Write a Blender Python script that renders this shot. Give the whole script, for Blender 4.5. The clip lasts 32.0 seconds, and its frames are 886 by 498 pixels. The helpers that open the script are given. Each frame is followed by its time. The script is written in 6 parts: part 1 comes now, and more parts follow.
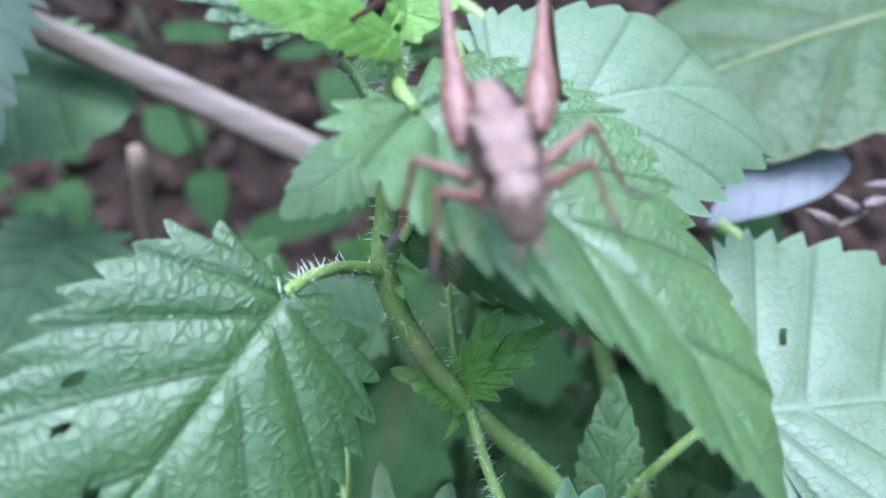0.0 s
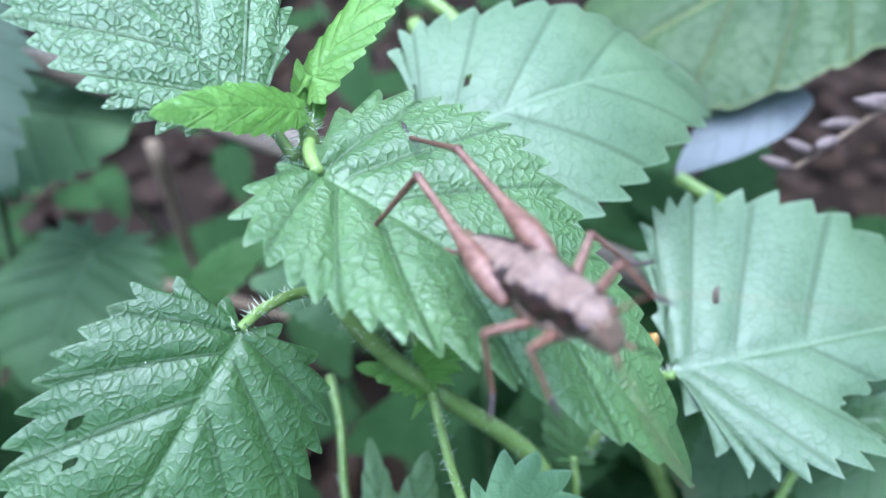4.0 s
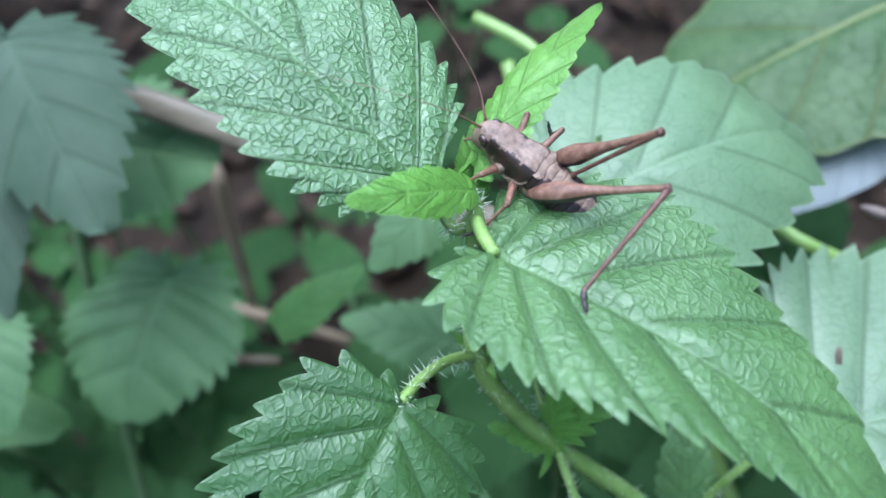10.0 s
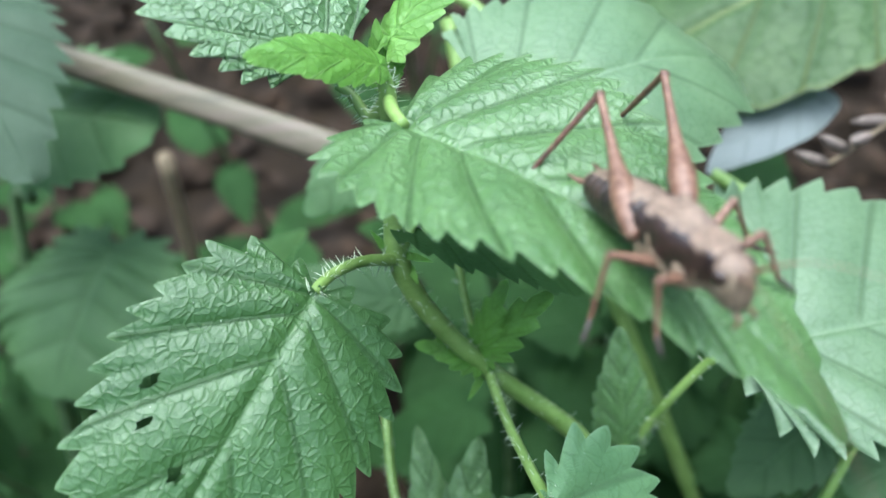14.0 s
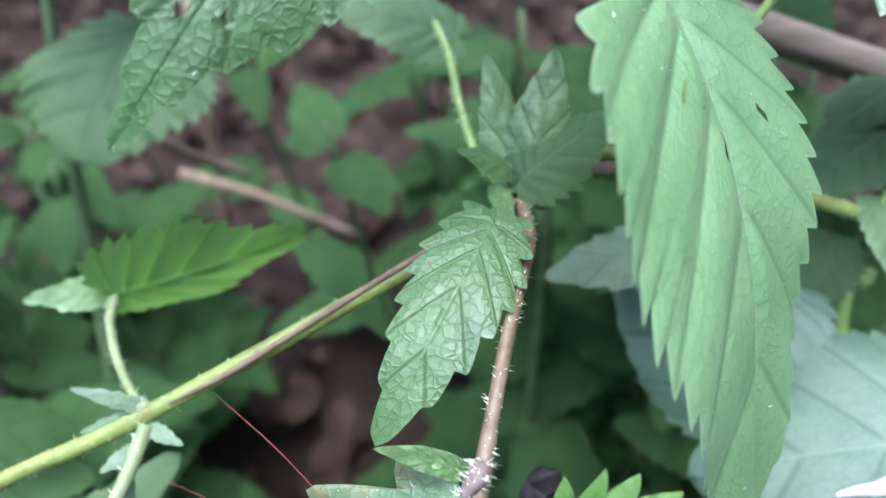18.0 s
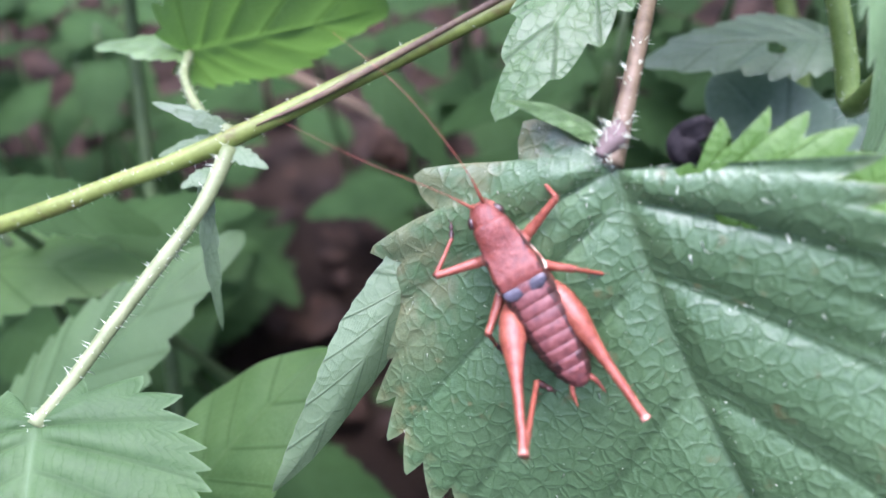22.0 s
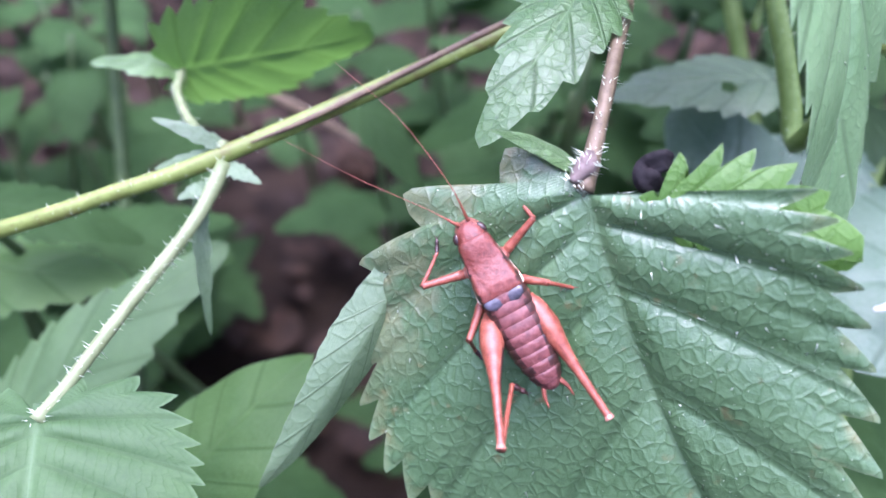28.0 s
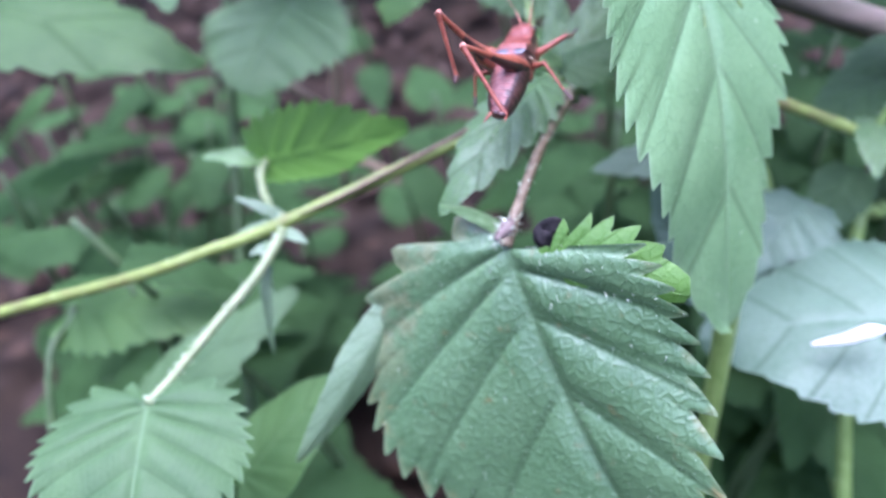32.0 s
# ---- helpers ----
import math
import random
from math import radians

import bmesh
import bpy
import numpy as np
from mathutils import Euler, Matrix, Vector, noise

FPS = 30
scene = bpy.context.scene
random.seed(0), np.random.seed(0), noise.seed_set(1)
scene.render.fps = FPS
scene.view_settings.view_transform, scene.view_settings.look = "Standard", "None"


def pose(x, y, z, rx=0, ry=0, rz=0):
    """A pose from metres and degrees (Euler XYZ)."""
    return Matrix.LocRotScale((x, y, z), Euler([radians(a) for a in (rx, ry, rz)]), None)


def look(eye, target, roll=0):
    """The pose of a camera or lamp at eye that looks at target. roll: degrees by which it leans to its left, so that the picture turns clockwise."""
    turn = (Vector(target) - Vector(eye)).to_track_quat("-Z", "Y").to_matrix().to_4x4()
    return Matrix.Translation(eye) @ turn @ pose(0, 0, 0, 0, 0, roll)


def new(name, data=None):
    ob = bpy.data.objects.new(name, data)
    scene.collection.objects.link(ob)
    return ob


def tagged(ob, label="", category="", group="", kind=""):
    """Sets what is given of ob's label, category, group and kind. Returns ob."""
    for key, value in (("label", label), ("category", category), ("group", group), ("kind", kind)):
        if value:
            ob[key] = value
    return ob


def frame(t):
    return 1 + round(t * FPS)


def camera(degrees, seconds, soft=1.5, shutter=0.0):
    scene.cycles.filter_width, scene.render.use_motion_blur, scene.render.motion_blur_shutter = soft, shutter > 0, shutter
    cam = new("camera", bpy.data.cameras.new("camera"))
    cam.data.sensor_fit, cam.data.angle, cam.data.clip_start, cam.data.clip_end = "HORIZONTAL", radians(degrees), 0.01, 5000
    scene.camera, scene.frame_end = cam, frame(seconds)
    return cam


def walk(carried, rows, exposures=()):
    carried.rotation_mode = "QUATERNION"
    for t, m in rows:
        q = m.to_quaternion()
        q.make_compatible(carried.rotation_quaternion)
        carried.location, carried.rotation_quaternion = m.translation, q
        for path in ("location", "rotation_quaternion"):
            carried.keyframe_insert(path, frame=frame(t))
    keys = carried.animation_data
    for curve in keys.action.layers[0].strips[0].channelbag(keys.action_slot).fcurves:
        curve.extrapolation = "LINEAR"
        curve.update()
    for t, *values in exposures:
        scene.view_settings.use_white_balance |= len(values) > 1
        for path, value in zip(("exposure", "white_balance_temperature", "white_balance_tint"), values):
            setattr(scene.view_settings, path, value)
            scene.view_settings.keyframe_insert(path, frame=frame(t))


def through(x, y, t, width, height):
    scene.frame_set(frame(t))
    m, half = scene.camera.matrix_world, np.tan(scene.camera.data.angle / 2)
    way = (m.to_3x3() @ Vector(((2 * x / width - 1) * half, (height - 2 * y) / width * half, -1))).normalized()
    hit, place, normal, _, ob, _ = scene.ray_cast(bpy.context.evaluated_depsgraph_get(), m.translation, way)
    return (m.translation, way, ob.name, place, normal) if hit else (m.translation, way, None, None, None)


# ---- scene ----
cam = camera(62.0, 32.0, soft=1.6)
cam.data.dof.use_dof = True
cam.data.dof.focus_distance = 0.069
cam.data.dof.aperture_fstop = 20.0

# eye, the point looked at, and the lean, every half second
PATH = [
    (0.0, (-0.00000, 0.00000, 0.40000), (-0.00153, 0.06852, 0.32718), -0.93),
    (0.5, (0.00066, 0.00154, 0.40291), (-0.00080, 0.06763, 0.32787), -2.36),
    (1.0, (0.00106, 0.00579, 0.40509), (-0.00080, 0.06837, 0.32712), -3.47),
    (1.5, (-0.00192, 0.00689, 0.40392), (-0.00490, 0.06615, 0.32342), -4.33),
    (2.0, (-0.00088, 0.01024, 0.40631), (-0.00941, 0.06740, 0.32470), -10.37),
    (2.5, (0.00043, 0.00784, 0.40676), (-0.01423, 0.06251, 0.32432), -16.48),
    (3.0, (0.00414, 0.00799, 0.40917), (-0.00943, 0.06646, 0.32919), -14.51),
    (3.5, (0.01066, 0.00666, 0.41115), (-0.00014, 0.06632, 0.33163), -13.77),
    (4.0, (0.01260, 0.00014, 0.41232), (0.00377, 0.06106, 0.33351), -12.46),
    (4.5, (0.01528, -0.00162, 0.40882), (0.00609, 0.05932, 0.33007), -13.02),
    (6.5, (0.01066, -0.00825, 0.40914), (0.00214, 0.05406, 0.33139), -12.48),
    (7.0, (0.00986, -0.00853, 0.40784), (0.00154, 0.05332, 0.32971), -12.05),
    (7.5, (0.00802, -0.00655, 0.40819), (-0.00015, 0.05533, 0.33006), -11.62),
    (8.0, (0.00526, -0.00793, 0.40692), (-0.00346, 0.05411, 0.32899), -11.97),
    (8.5, (0.00525, -0.00821, 0.40748), (-0.00321, 0.05405, 0.32968), -11.63),
    (9.0, (0.00517, -0.00338, 0.41397), (-0.00307, 0.05868, 0.33599), -12.01),
    (9.5, (0.00440, 0.00006, 0.41576), (-0.00648, 0.06047, 0.33682), -13.76),
    (10.0, (-0.00077, 0.00537, 0.41885), (-0.01107, 0.06670, 0.34054), -12.84),
    (10.5, (-0.00219, 0.00822, 0.42148), (-0.01081, 0.07044, 0.34367), -11.11),
    (11.0, (-0.00467, 0.01121, 0.41419), (-0.01469, 0.07383, 0.33687), -11.59),
    (11.5, (-0.00641, 0.01156, 0.41137), (-0.01572, 0.07435, 0.33410), -10.54),
    (12.0, (-0.00614, 0.00808, 0.41404), (-0.01463, 0.07129, 0.33703), -10.69),
    (12.5, (-0.00459, 0.00651, 0.41511), (-0.01159, 0.07127, 0.33922), -10.36),
    (13.0, (-0.00232, 0.00470, 0.41485), (-0.00878, 0.06912, 0.33864), -10.18),
    (13.5, (-0.00144, 0.00040, 0.41145), (-0.00719, 0.06514, 0.33545), -9.77),
    (14.0, (0.00314, -0.00456, 0.40827), (-0.00300, 0.06026, 0.33237), -10.09),
    (14.5, (0.00462, -0.00963, 0.40568), (-0.00095, 0.05513, 0.32968), -9.71),
    (16.5, (-0.00070, -0.02580, 0.39656), (-0.00383, 0.04415, 0.32517), -7.41),
    (17.0, (-0.00628, -0.03238, 0.38922), (-0.01105, 0.03468, 0.31519), -9.01),
    (17.5, (-0.01093, -0.03629, 0.38214), (-0.01506, 0.03082, 0.30811), -7.68),
    (18.0, (-0.01180, -0.03963, 0.37217), (-0.01625, 0.02795, 0.29859), -6.98),
    (18.5, (-0.01289, -0.04321, 0.36439), (-0.01726, 0.02409, 0.29055), -5.52),
    (19.0, (-0.01483, -0.04889, 0.35807), (-0.01917, 0.01784, 0.28372), -4.47),
    (19.5, (-0.01669, -0.05326, 0.35405), (-0.02184, 0.01329, 0.27958), -4.11),
    (20.0, (-0.01865, -0.05694, 0.35118), (-0.02438, 0.01036, 0.27744), -3.22),
    (20.5, (-0.01855, -0.05792, 0.34748), (-0.02535, 0.00852, 0.27306), -3.51),
    (21.0, (-0.02379, -0.06283, 0.34684), (-0.02391, 0.00403, 0.27248), 0.50),
    (21.5, (-0.02173, -0.05689, 0.35218), (-0.02684, 0.00818, 0.27642), -3.51),
    (22.0, (-0.02314, -0.05613, 0.35163), (-0.02907, 0.00875, 0.27577), -4.50),
    (22.5, (-0.02292, -0.05638, 0.34897), (-0.02854, 0.00809, 0.27274), -4.09),
    (23.0, (-0.02274, -0.05645, 0.34727), (-0.02870, 0.00806, 0.27110), -3.89),
    (23.5, (-0.02166, -0.05560, 0.35145), (-0.02729, 0.01045, 0.27657), -3.45),
    (24.0, (-0.02260, -0.05684, 0.35697), (-0.02630, 0.00953, 0.28226), -1.86),
    (24.5, (-0.02211, -0.05765, 0.35498), (-0.02643, 0.00749, 0.27923), -1.84),
    (25.0, (-0.02230, -0.05838, 0.35518), (-0.02637, 0.00583, 0.27862), -1.66),
    (25.5, (-0.02084, -0.05769, 0.35631), (-0.02479, 0.00792, 0.28095), -1.54),
    (27.5, (-0.02666, -0.06148, 0.35648), (-0.02580, 0.00578, 0.28248), 1.48),
    (28.0, (-0.02533, -0.06041, 0.35593), (-0.02566, 0.00646, 0.28157), 0.59),
    (28.5, (-0.02450, -0.06300, 0.36032), (-0.02732, 0.00261, 0.28491), -1.72),
    (29.0, (-0.02588, -0.06511, 0.36296), (-0.03257, 0.00224, 0.28934), -6.59),
    (29.5, (-0.02211, -0.06614, 0.36389), (-0.02310, 0.00158, 0.29031), -2.06),
    (30.0, (-0.02088, -0.06869, 0.35695), (-0.02105, 0.00047, 0.28472), -1.57),
    (30.5, (-0.01967, -0.06534, 0.35997), (-0.01696, 0.00656, 0.29052), 1.29),
    (31.0, (-0.01542, -0.06286, 0.36056), (-0.01426, 0.01057, 0.29269), 0.39),
    (31.5, (-0.00708, -0.06999, 0.36189), (-0.01586, 0.00125, 0.29226), -4.82),
    (32.0, (-0.00423, -0.07915, 0.37407), (-0.02249, -0.00820, 0.30601), -9.66),
]
walk(cam, [(t, look(eye, target, roll)) for t, eye, target, roll in PATH],
     [(0.0, 1.6, 4800, 24), (1.0, 1.4, 4800, 21), (2.3, 1.35, 4800, 14), (4.0, 1.53, 4700, 16), (8.5, 1.48, 4700, 17), (9.5, 1.4, 4750, 12), (11.0, 1.24, 5100, 7), (12.0, 1.32, 5300, 3), (14.5, 1.5, 5250, 1), (17.0, 1.82, 5150, 13), (20.0, 1.85, 5350, 35), (25.5, 1.85, 5350, 38), (30.0, 2.04, 5000, 44), (31.0, 2.0, 5000, 42), (32.0, 1.98, 4950, 38)])
# world: a soft, mostly overcast sky, its low light cut by an added ring
world = bpy.data.worlds.new("sky")
scene.world = world
world.use_nodes = True
_wt = world.node_tree
_sky = _wt.nodes.new("ShaderNodeTexSky")
_sky.sky_type = "NISHITA"
_sky.sun_disc = False
_sky.sun_elevation, _sky.sun_rotation = radians(86), radians(5)
_sky.air_density, _sky.dust_density, _sky.ozone_density = 0.7, 7.0, 0.2
_wt.nodes["Background"].inputs["Strength"].default_value = 0.15
_wt.links.new(_sky.outputs[0], _wt.nodes["Background"].inputs["Color"])
sun = new("sun", bpy.data.lights.new("sun", "SUN"))
sun.data.energy, sun.data.angle, sun.data.color = 1.5, radians(75), (1.0, 0.985, 0.96)
sun.matrix_world = look((0, 0, 3), (0.05, -0.06, 1.85))

# ---------------------------------------------------------------- materials


def material(name):
    m = bpy.data.materials.new(name)
    m.use_nodes = True
    t = m.node_tree
    return m, t, t.nodes["Principled BSDF"], t.nodes["Material Output"]


def node(t, kind, **values):
    n = t.nodes.new("ShaderNode" + kind)
    for k, v in values.items():
        if k in n.inputs:
            n.inputs[k].default_value = v
    return n


def ramp(t, fac, stops):
    n = t.nodes.new("ShaderNodeValToRGB")
    while len(n.color_ramp.elements) < len(stops):
        n.color_ramp.elements.new(0.5)
    for e, (p, c) in zip(n.color_ramp.elements, stops):
        e.position, e.color = p, (*c, 1)
    t.links.new(fac, n.inputs["Fac"])
    return n.outputs["Color"]


def math_node(t, op, a, b=None, clamp=False):
    n = t.nodes.new("ShaderNodeMath")
    n.operation, n.use_clamp = op, clamp
    for i, v in enumerate((a, b)):
        if v is None:
            continue
        if isinstance(v, (int, float)):
            n.inputs[i].default_value = v
        else:
            t.links.new(v, n.inputs[i])
    return n.outputs[0]


def mixed(t, fac, a, b, blend="MIX"):
    n = t.nodes.new("ShaderNodeMix")
    n.data_type, n.blend_type = "RGBA", blend
    for key, v in (("Factor", fac), ("A", a), ("B", b)):
        socket = [s for s in n.inputs if s.name == key and s.enabled][0] if key != "Factor" else n.inputs[0]
        if isinstance(v, (int, float)):
            socket.default_value = v
        elif isinstance(v, tuple):
            socket.default_value = (*v, 1)
        else:
            t.links.new(v, socket)
    return [o for o in n.outputs if o.enabled][0]


def leaf_material(name, dark, light, vein, gloss=0.42, through=0.28, net=1.0, spots=0.0, mesh=1.0, spec=0.6, wilt=0.0, poly=0.1, ribs=0.36):
    """Leaf tissue: two greens mottled, pale main veins, a net of fine veins in relief, light shining through."""
    m, t, b, out = material(name)
    uv = t.nodes.new("ShaderNodeUVMap")
    uv.uv_map = "blade"
    sep = t.nodes.new("ShaderNodeSeparateXYZ")
    t.links.new(uv.outputs[0], sep.inputs[0])
    along, across = sep.outputs[0], sep.outputs[1]
    phase = math_node(t, "ABSOLUTE", math_node(t, "SUBTRACT", math_node(t, "FRACT", math_node(t, "ADD", along, 0.5)), 0.5))
    rib = math_node(t, "ABSOLUTE", across)
    side = math_node(t, "SUBTRACT", 1.0, math_node(t, "MULTIPLY", phase, 30.0), True)
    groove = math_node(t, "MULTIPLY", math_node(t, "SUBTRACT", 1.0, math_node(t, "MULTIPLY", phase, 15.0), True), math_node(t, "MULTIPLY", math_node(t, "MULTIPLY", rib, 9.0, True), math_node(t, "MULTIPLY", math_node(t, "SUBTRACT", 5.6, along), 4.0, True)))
    mid = math_node(t, "SUBTRACT", 1.0, math_node(t, "MULTIPLY", rib, 30.0), True)
    veins = math_node(t, "MAXIMUM", math_node(t, "MULTIPLY", side, 0.4), mid)
    flat = t.nodes.new("ShaderNodeUVMap")
    flat.uv_map = "flat"
    warp = node(t, "TexNoise", Scale=0.55, Detail=2.0)
    t.links.new(flat.outputs[0], warp.inputs["Vector"])
    bent = t.nodes.new("ShaderNodeVectorMath")
    bent.operation = "MULTIPLY_ADD"
    bent.inputs[1].default_value = (0.9, 0.9, 0)
    t.links.new(warp.outputs["Color"], bent.inputs[0])
    t.links.new(flat.outputs[0], bent.inputs[2])
    # rungs of fine veins cross each panel between two side veins
    panel = math_node(t, "FLOOR", along)
    rungs = math_node(t, "ADD", math_node(t, "MULTIPLY", rib, 17.0 * mesh), math_node(t, "ADD", math_node(t, "MULTIPLY", warp.outputs[0], 1.0), math_node(t, "MULTIPLY", panel, 0.43)))
    ladder = math_node(t, "MULTIPLY", math_node(t, "SUBTRACT", 0.5, math_node(t, "ABSOLUTE", math_node(t, "SUBTRACT", math_node(t, "FRACT", rungs), 0.5))), 2.0)
    # an uneven net of cells lies over the rungs
    cell = node(t, "TexVoronoi", Scale=0.62 * mesh if poly > 0.5 else 1.15 * mesh)
    fine = node(t, "TexVoronoi", Scale=2.3 * mesh)
    for tex in (cell, fine):
        tex.feature = "DISTANCE_TO_EDGE"
        t.links.new(bent.outputs[0], tex.inputs["Vector"])
    keep = math_node(t, "MULTIPLY", math_node(t, "SUBTRACT", warp.outputs[0], 0.3), 4.0, True)
    dome = math_node(t, "MULTIPLY", cell.outputs[0], 3.4, True)
    dome = math_node(t, "MULTIPLY", math_node(t, "MULTIPLY", dome, math_node(t, "SUBTRACT", 2.0, dome)), math_node(t, "ADD", 0.35, math_node(t, "MULTIPLY", keep, 0.65)))
    small = math_node(t, "MULTIPLY", fine.outputs[0], 3.0, True)
    small = math_node(t, "MULTIPLY", small, math_node(t, "SUBTRACT", 2.0, small))
    tread = math_node(t, "MULTIPLY", math_node(t, "POWER", ladder, 0.55), keep)
    height = math_node(t, "ADD", math_node(t, "MULTIPLY", dome, 0.25 + 0.75 * poly), math_node(t, "ADD", math_node(t, "MULTIPLY", tread, 1.0 - 0.8 * poly), math_node(t, "MULTIPLY", small, 0.16)))
    height = math_node(t, "SUBTRACT", height, math_node(t, "MULTIPLY", groove, 1.5))
    coord = t.nodes.new("ShaderNodeTexCoord")
    patch = node(t, "TexNoise", Scale=90.0, Detail=4.0, Roughness=0.6)
    t.links.new(coord.outputs["Object"], patch.inputs["Vector"])
    grain = node(t, "TexNoise", Scale=2600.0, Detail=2.0)
    t.links.new(coord.outputs["Object"], grain.inputs["Vector"])
    who = t.nodes.new("ShaderNodeObjectInfo")
    tone = math_node(t, "ADD", math_node(t, "MULTIPLY", patch.outputs[0], 0.9), math_node(t, "MULTIPLY", grain.outputs[0], 0.3))
    colour = ramp(t, tone, [(0.3, dark), (0.75, light)])
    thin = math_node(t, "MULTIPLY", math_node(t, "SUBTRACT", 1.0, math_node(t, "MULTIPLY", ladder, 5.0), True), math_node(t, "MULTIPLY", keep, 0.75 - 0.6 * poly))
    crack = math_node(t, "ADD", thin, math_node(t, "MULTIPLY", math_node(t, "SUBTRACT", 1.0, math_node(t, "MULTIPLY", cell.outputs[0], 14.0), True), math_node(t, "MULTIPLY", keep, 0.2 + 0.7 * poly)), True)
    # net lines and side-vein grooves are also darkened in the colour, beyond their relief
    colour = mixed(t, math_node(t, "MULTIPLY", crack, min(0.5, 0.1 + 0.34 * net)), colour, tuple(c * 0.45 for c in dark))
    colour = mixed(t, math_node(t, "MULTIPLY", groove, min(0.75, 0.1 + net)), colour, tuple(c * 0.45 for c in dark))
    colour = mixed(t, math_node(t, "MULTIPLY", veins, ribs), colour, vein)
    if spots:
        blot = node(t, "TexNoise", Scale=420.0, Detail=3.0)
        t.links.new(coord.outputs["Object"], blot.inputs["Vector"])
        where = math_node(t, "MULTIPLY", math_node(t, "SUBTRACT", blot.outputs[0], 0.66), 14.0 * spots, True)
        colour = mixed(t, where, colour, (0.16, 0.10, 0.035))
        rim = math_node(t, "MULTIPLY", math_node(t, "SUBTRACT", math_node(t, "ADD", rib, math_node(t, "MULTIPLY", blot.outputs[0], 0.35)), 1.12), 9.0, True)
        colour = mixed(t, math_node(t, "MULTIPLY", rim, 0.4), colour, (0.20, 0.17, 0.06))
    rim = math_node(t, "MULTIPLY", math_node(t, "SUBTRACT", rib, 0.965), 28.0, True)
    colour = mixed(t, math_node(t, "MULTIPLY", rim, 0.35), colour, vein)
    if wilt:
        rot = node(t, "TexNoise", Scale=260.0, Detail=4.0, Roughness=0.7)
        t.links.new(coord.outputs["Object"], rot.inputs["Vector"])
        low = math_node(t, "MULTIPLY", math_node(t, "SUBTRACT", 2.0, along), 1.2, True)
        far = math_node(t, "MULTIPLY", math_node(t, "SUBTRACT", math_node(t, "SUBTRACT", math_node(t, "MULTIPLY", rot.outputs[0], 1.1), across), 1.22), 5.0, True)
        colour = mixed(t, math_node(t, "MULTIPLY", math_node(t, "MULTIPLY", low, far), wilt), colour, ramp(t, rot.outputs[0], [(0.35, (0.05, 0.035, 0.03)), (0.6, (0.20, 0.15, 0.08))]))
    hue = node(t, "HueSaturation")
    t.links.new(math_node(t, "ADD", 0.88, math_node(t, "MULTIPLY", who.outputs["Random"], 0.24)), hue.inputs["Value"])
    t.links.new(colour, hue.inputs["Color"])
    colour = hue.outputs[0]
    bump = node(t, "Bump", Strength=min(1.0, 0.8 * net), Distance=0.00014)
    t.links.new(height, bump.inputs["Height"])
    t.links.new(colour, b.inputs["Base Color"])
    t.links.new(bump.outputs[0], b.inputs["Normal"])
    t.links.new(math_node(t, "ADD", gloss, math_node(t, "MULTIPLY", grain.outputs[0], 0.16)), b.inputs["Roughness"])
    t.links.new(math_node(t, "MULTIPLY", math_node(t, "SUBTRACT", 1.0, math_node(t, "MULTIPLY", math_node(t, "MAXIMUM", groove, crack), 0.75)), spec), b.inputs["Specular IOR Level"])
    b.inputs["Coat Weight"].default_value = 0.1 if spec > 0.5 else 0.0
    b.inputs["Coat Roughness"].default_value = gloss
    glow = node(t, "BsdfTranslucent")
    t.links.new(mixed(t, 0.4, colour, (0.16, 0.36, 0.03)), glow.inputs["Color"])
    t.links.new(bump.outputs[0], glow.inputs["Normal"])
    mix = node(t, "MixShader", Fac=through)
    t.links.new(b.outputs[0], mix.inputs[1])
    t.links.new(glow.outputs[0], mix.inputs[2])
    t.links.new(mix.outputs[0], out.inputs["Surface"])
    return m


def plain_material(name, a, b_colour, rough=0.5, scale=300.0, bump=0.3, depth=0.0002, stretch=(1, 1, 1), spec=0.5, sheen=0.0, third=None):
    """A mottled surface of two or three colours with fine relief."""
    m, t, b, _ = material(name)
    coord = t.nodes.new("ShaderNodeTexCoord")
    mapping = t.nodes.new("ShaderNodeMapping")
    mapping.inputs["Scale"].default_value = stretch
    t.links.new(coord.outputs["Object"], mapping.inputs[0])
    big = node(t, "TexNoise", Scale=scale, Detail=5.0, Roughness=0.65)
    t.links.new(mapping.outputs[0], big.inputs["Vector"])
    small = node(t, "TexNoise", Scale=scale * 9, Detail=3.0)
    t.links.new(mapping.outputs[0], small.inputs["Vector"])
    tone = math_node(t, "ADD", math_node(t, "MULTIPLY", big.outputs[0], 0.8), math_node(t, "MULTIPLY", small.outputs[0], 0.2))
    stops = [(0.36, a), (0.62, b_colour)] if third is None else [(0.34, a), (0.5, b_colour), (0.66, third)]
    colour = ramp(t, tone, stops)
    t.links.new(colour, b.inputs["Base Color"])
    b.inputs["Roughness"].default_value = rough
    b.inputs["Specular IOR Level"].default_value = spec
    if bump:
        n = node(t, "Bump", Strength=bump, Distance=depth)
        t.links.new(tone, n.inputs["Height"])
        t.links.new(n.outputs[0], b.inputs["Normal"])
    return m


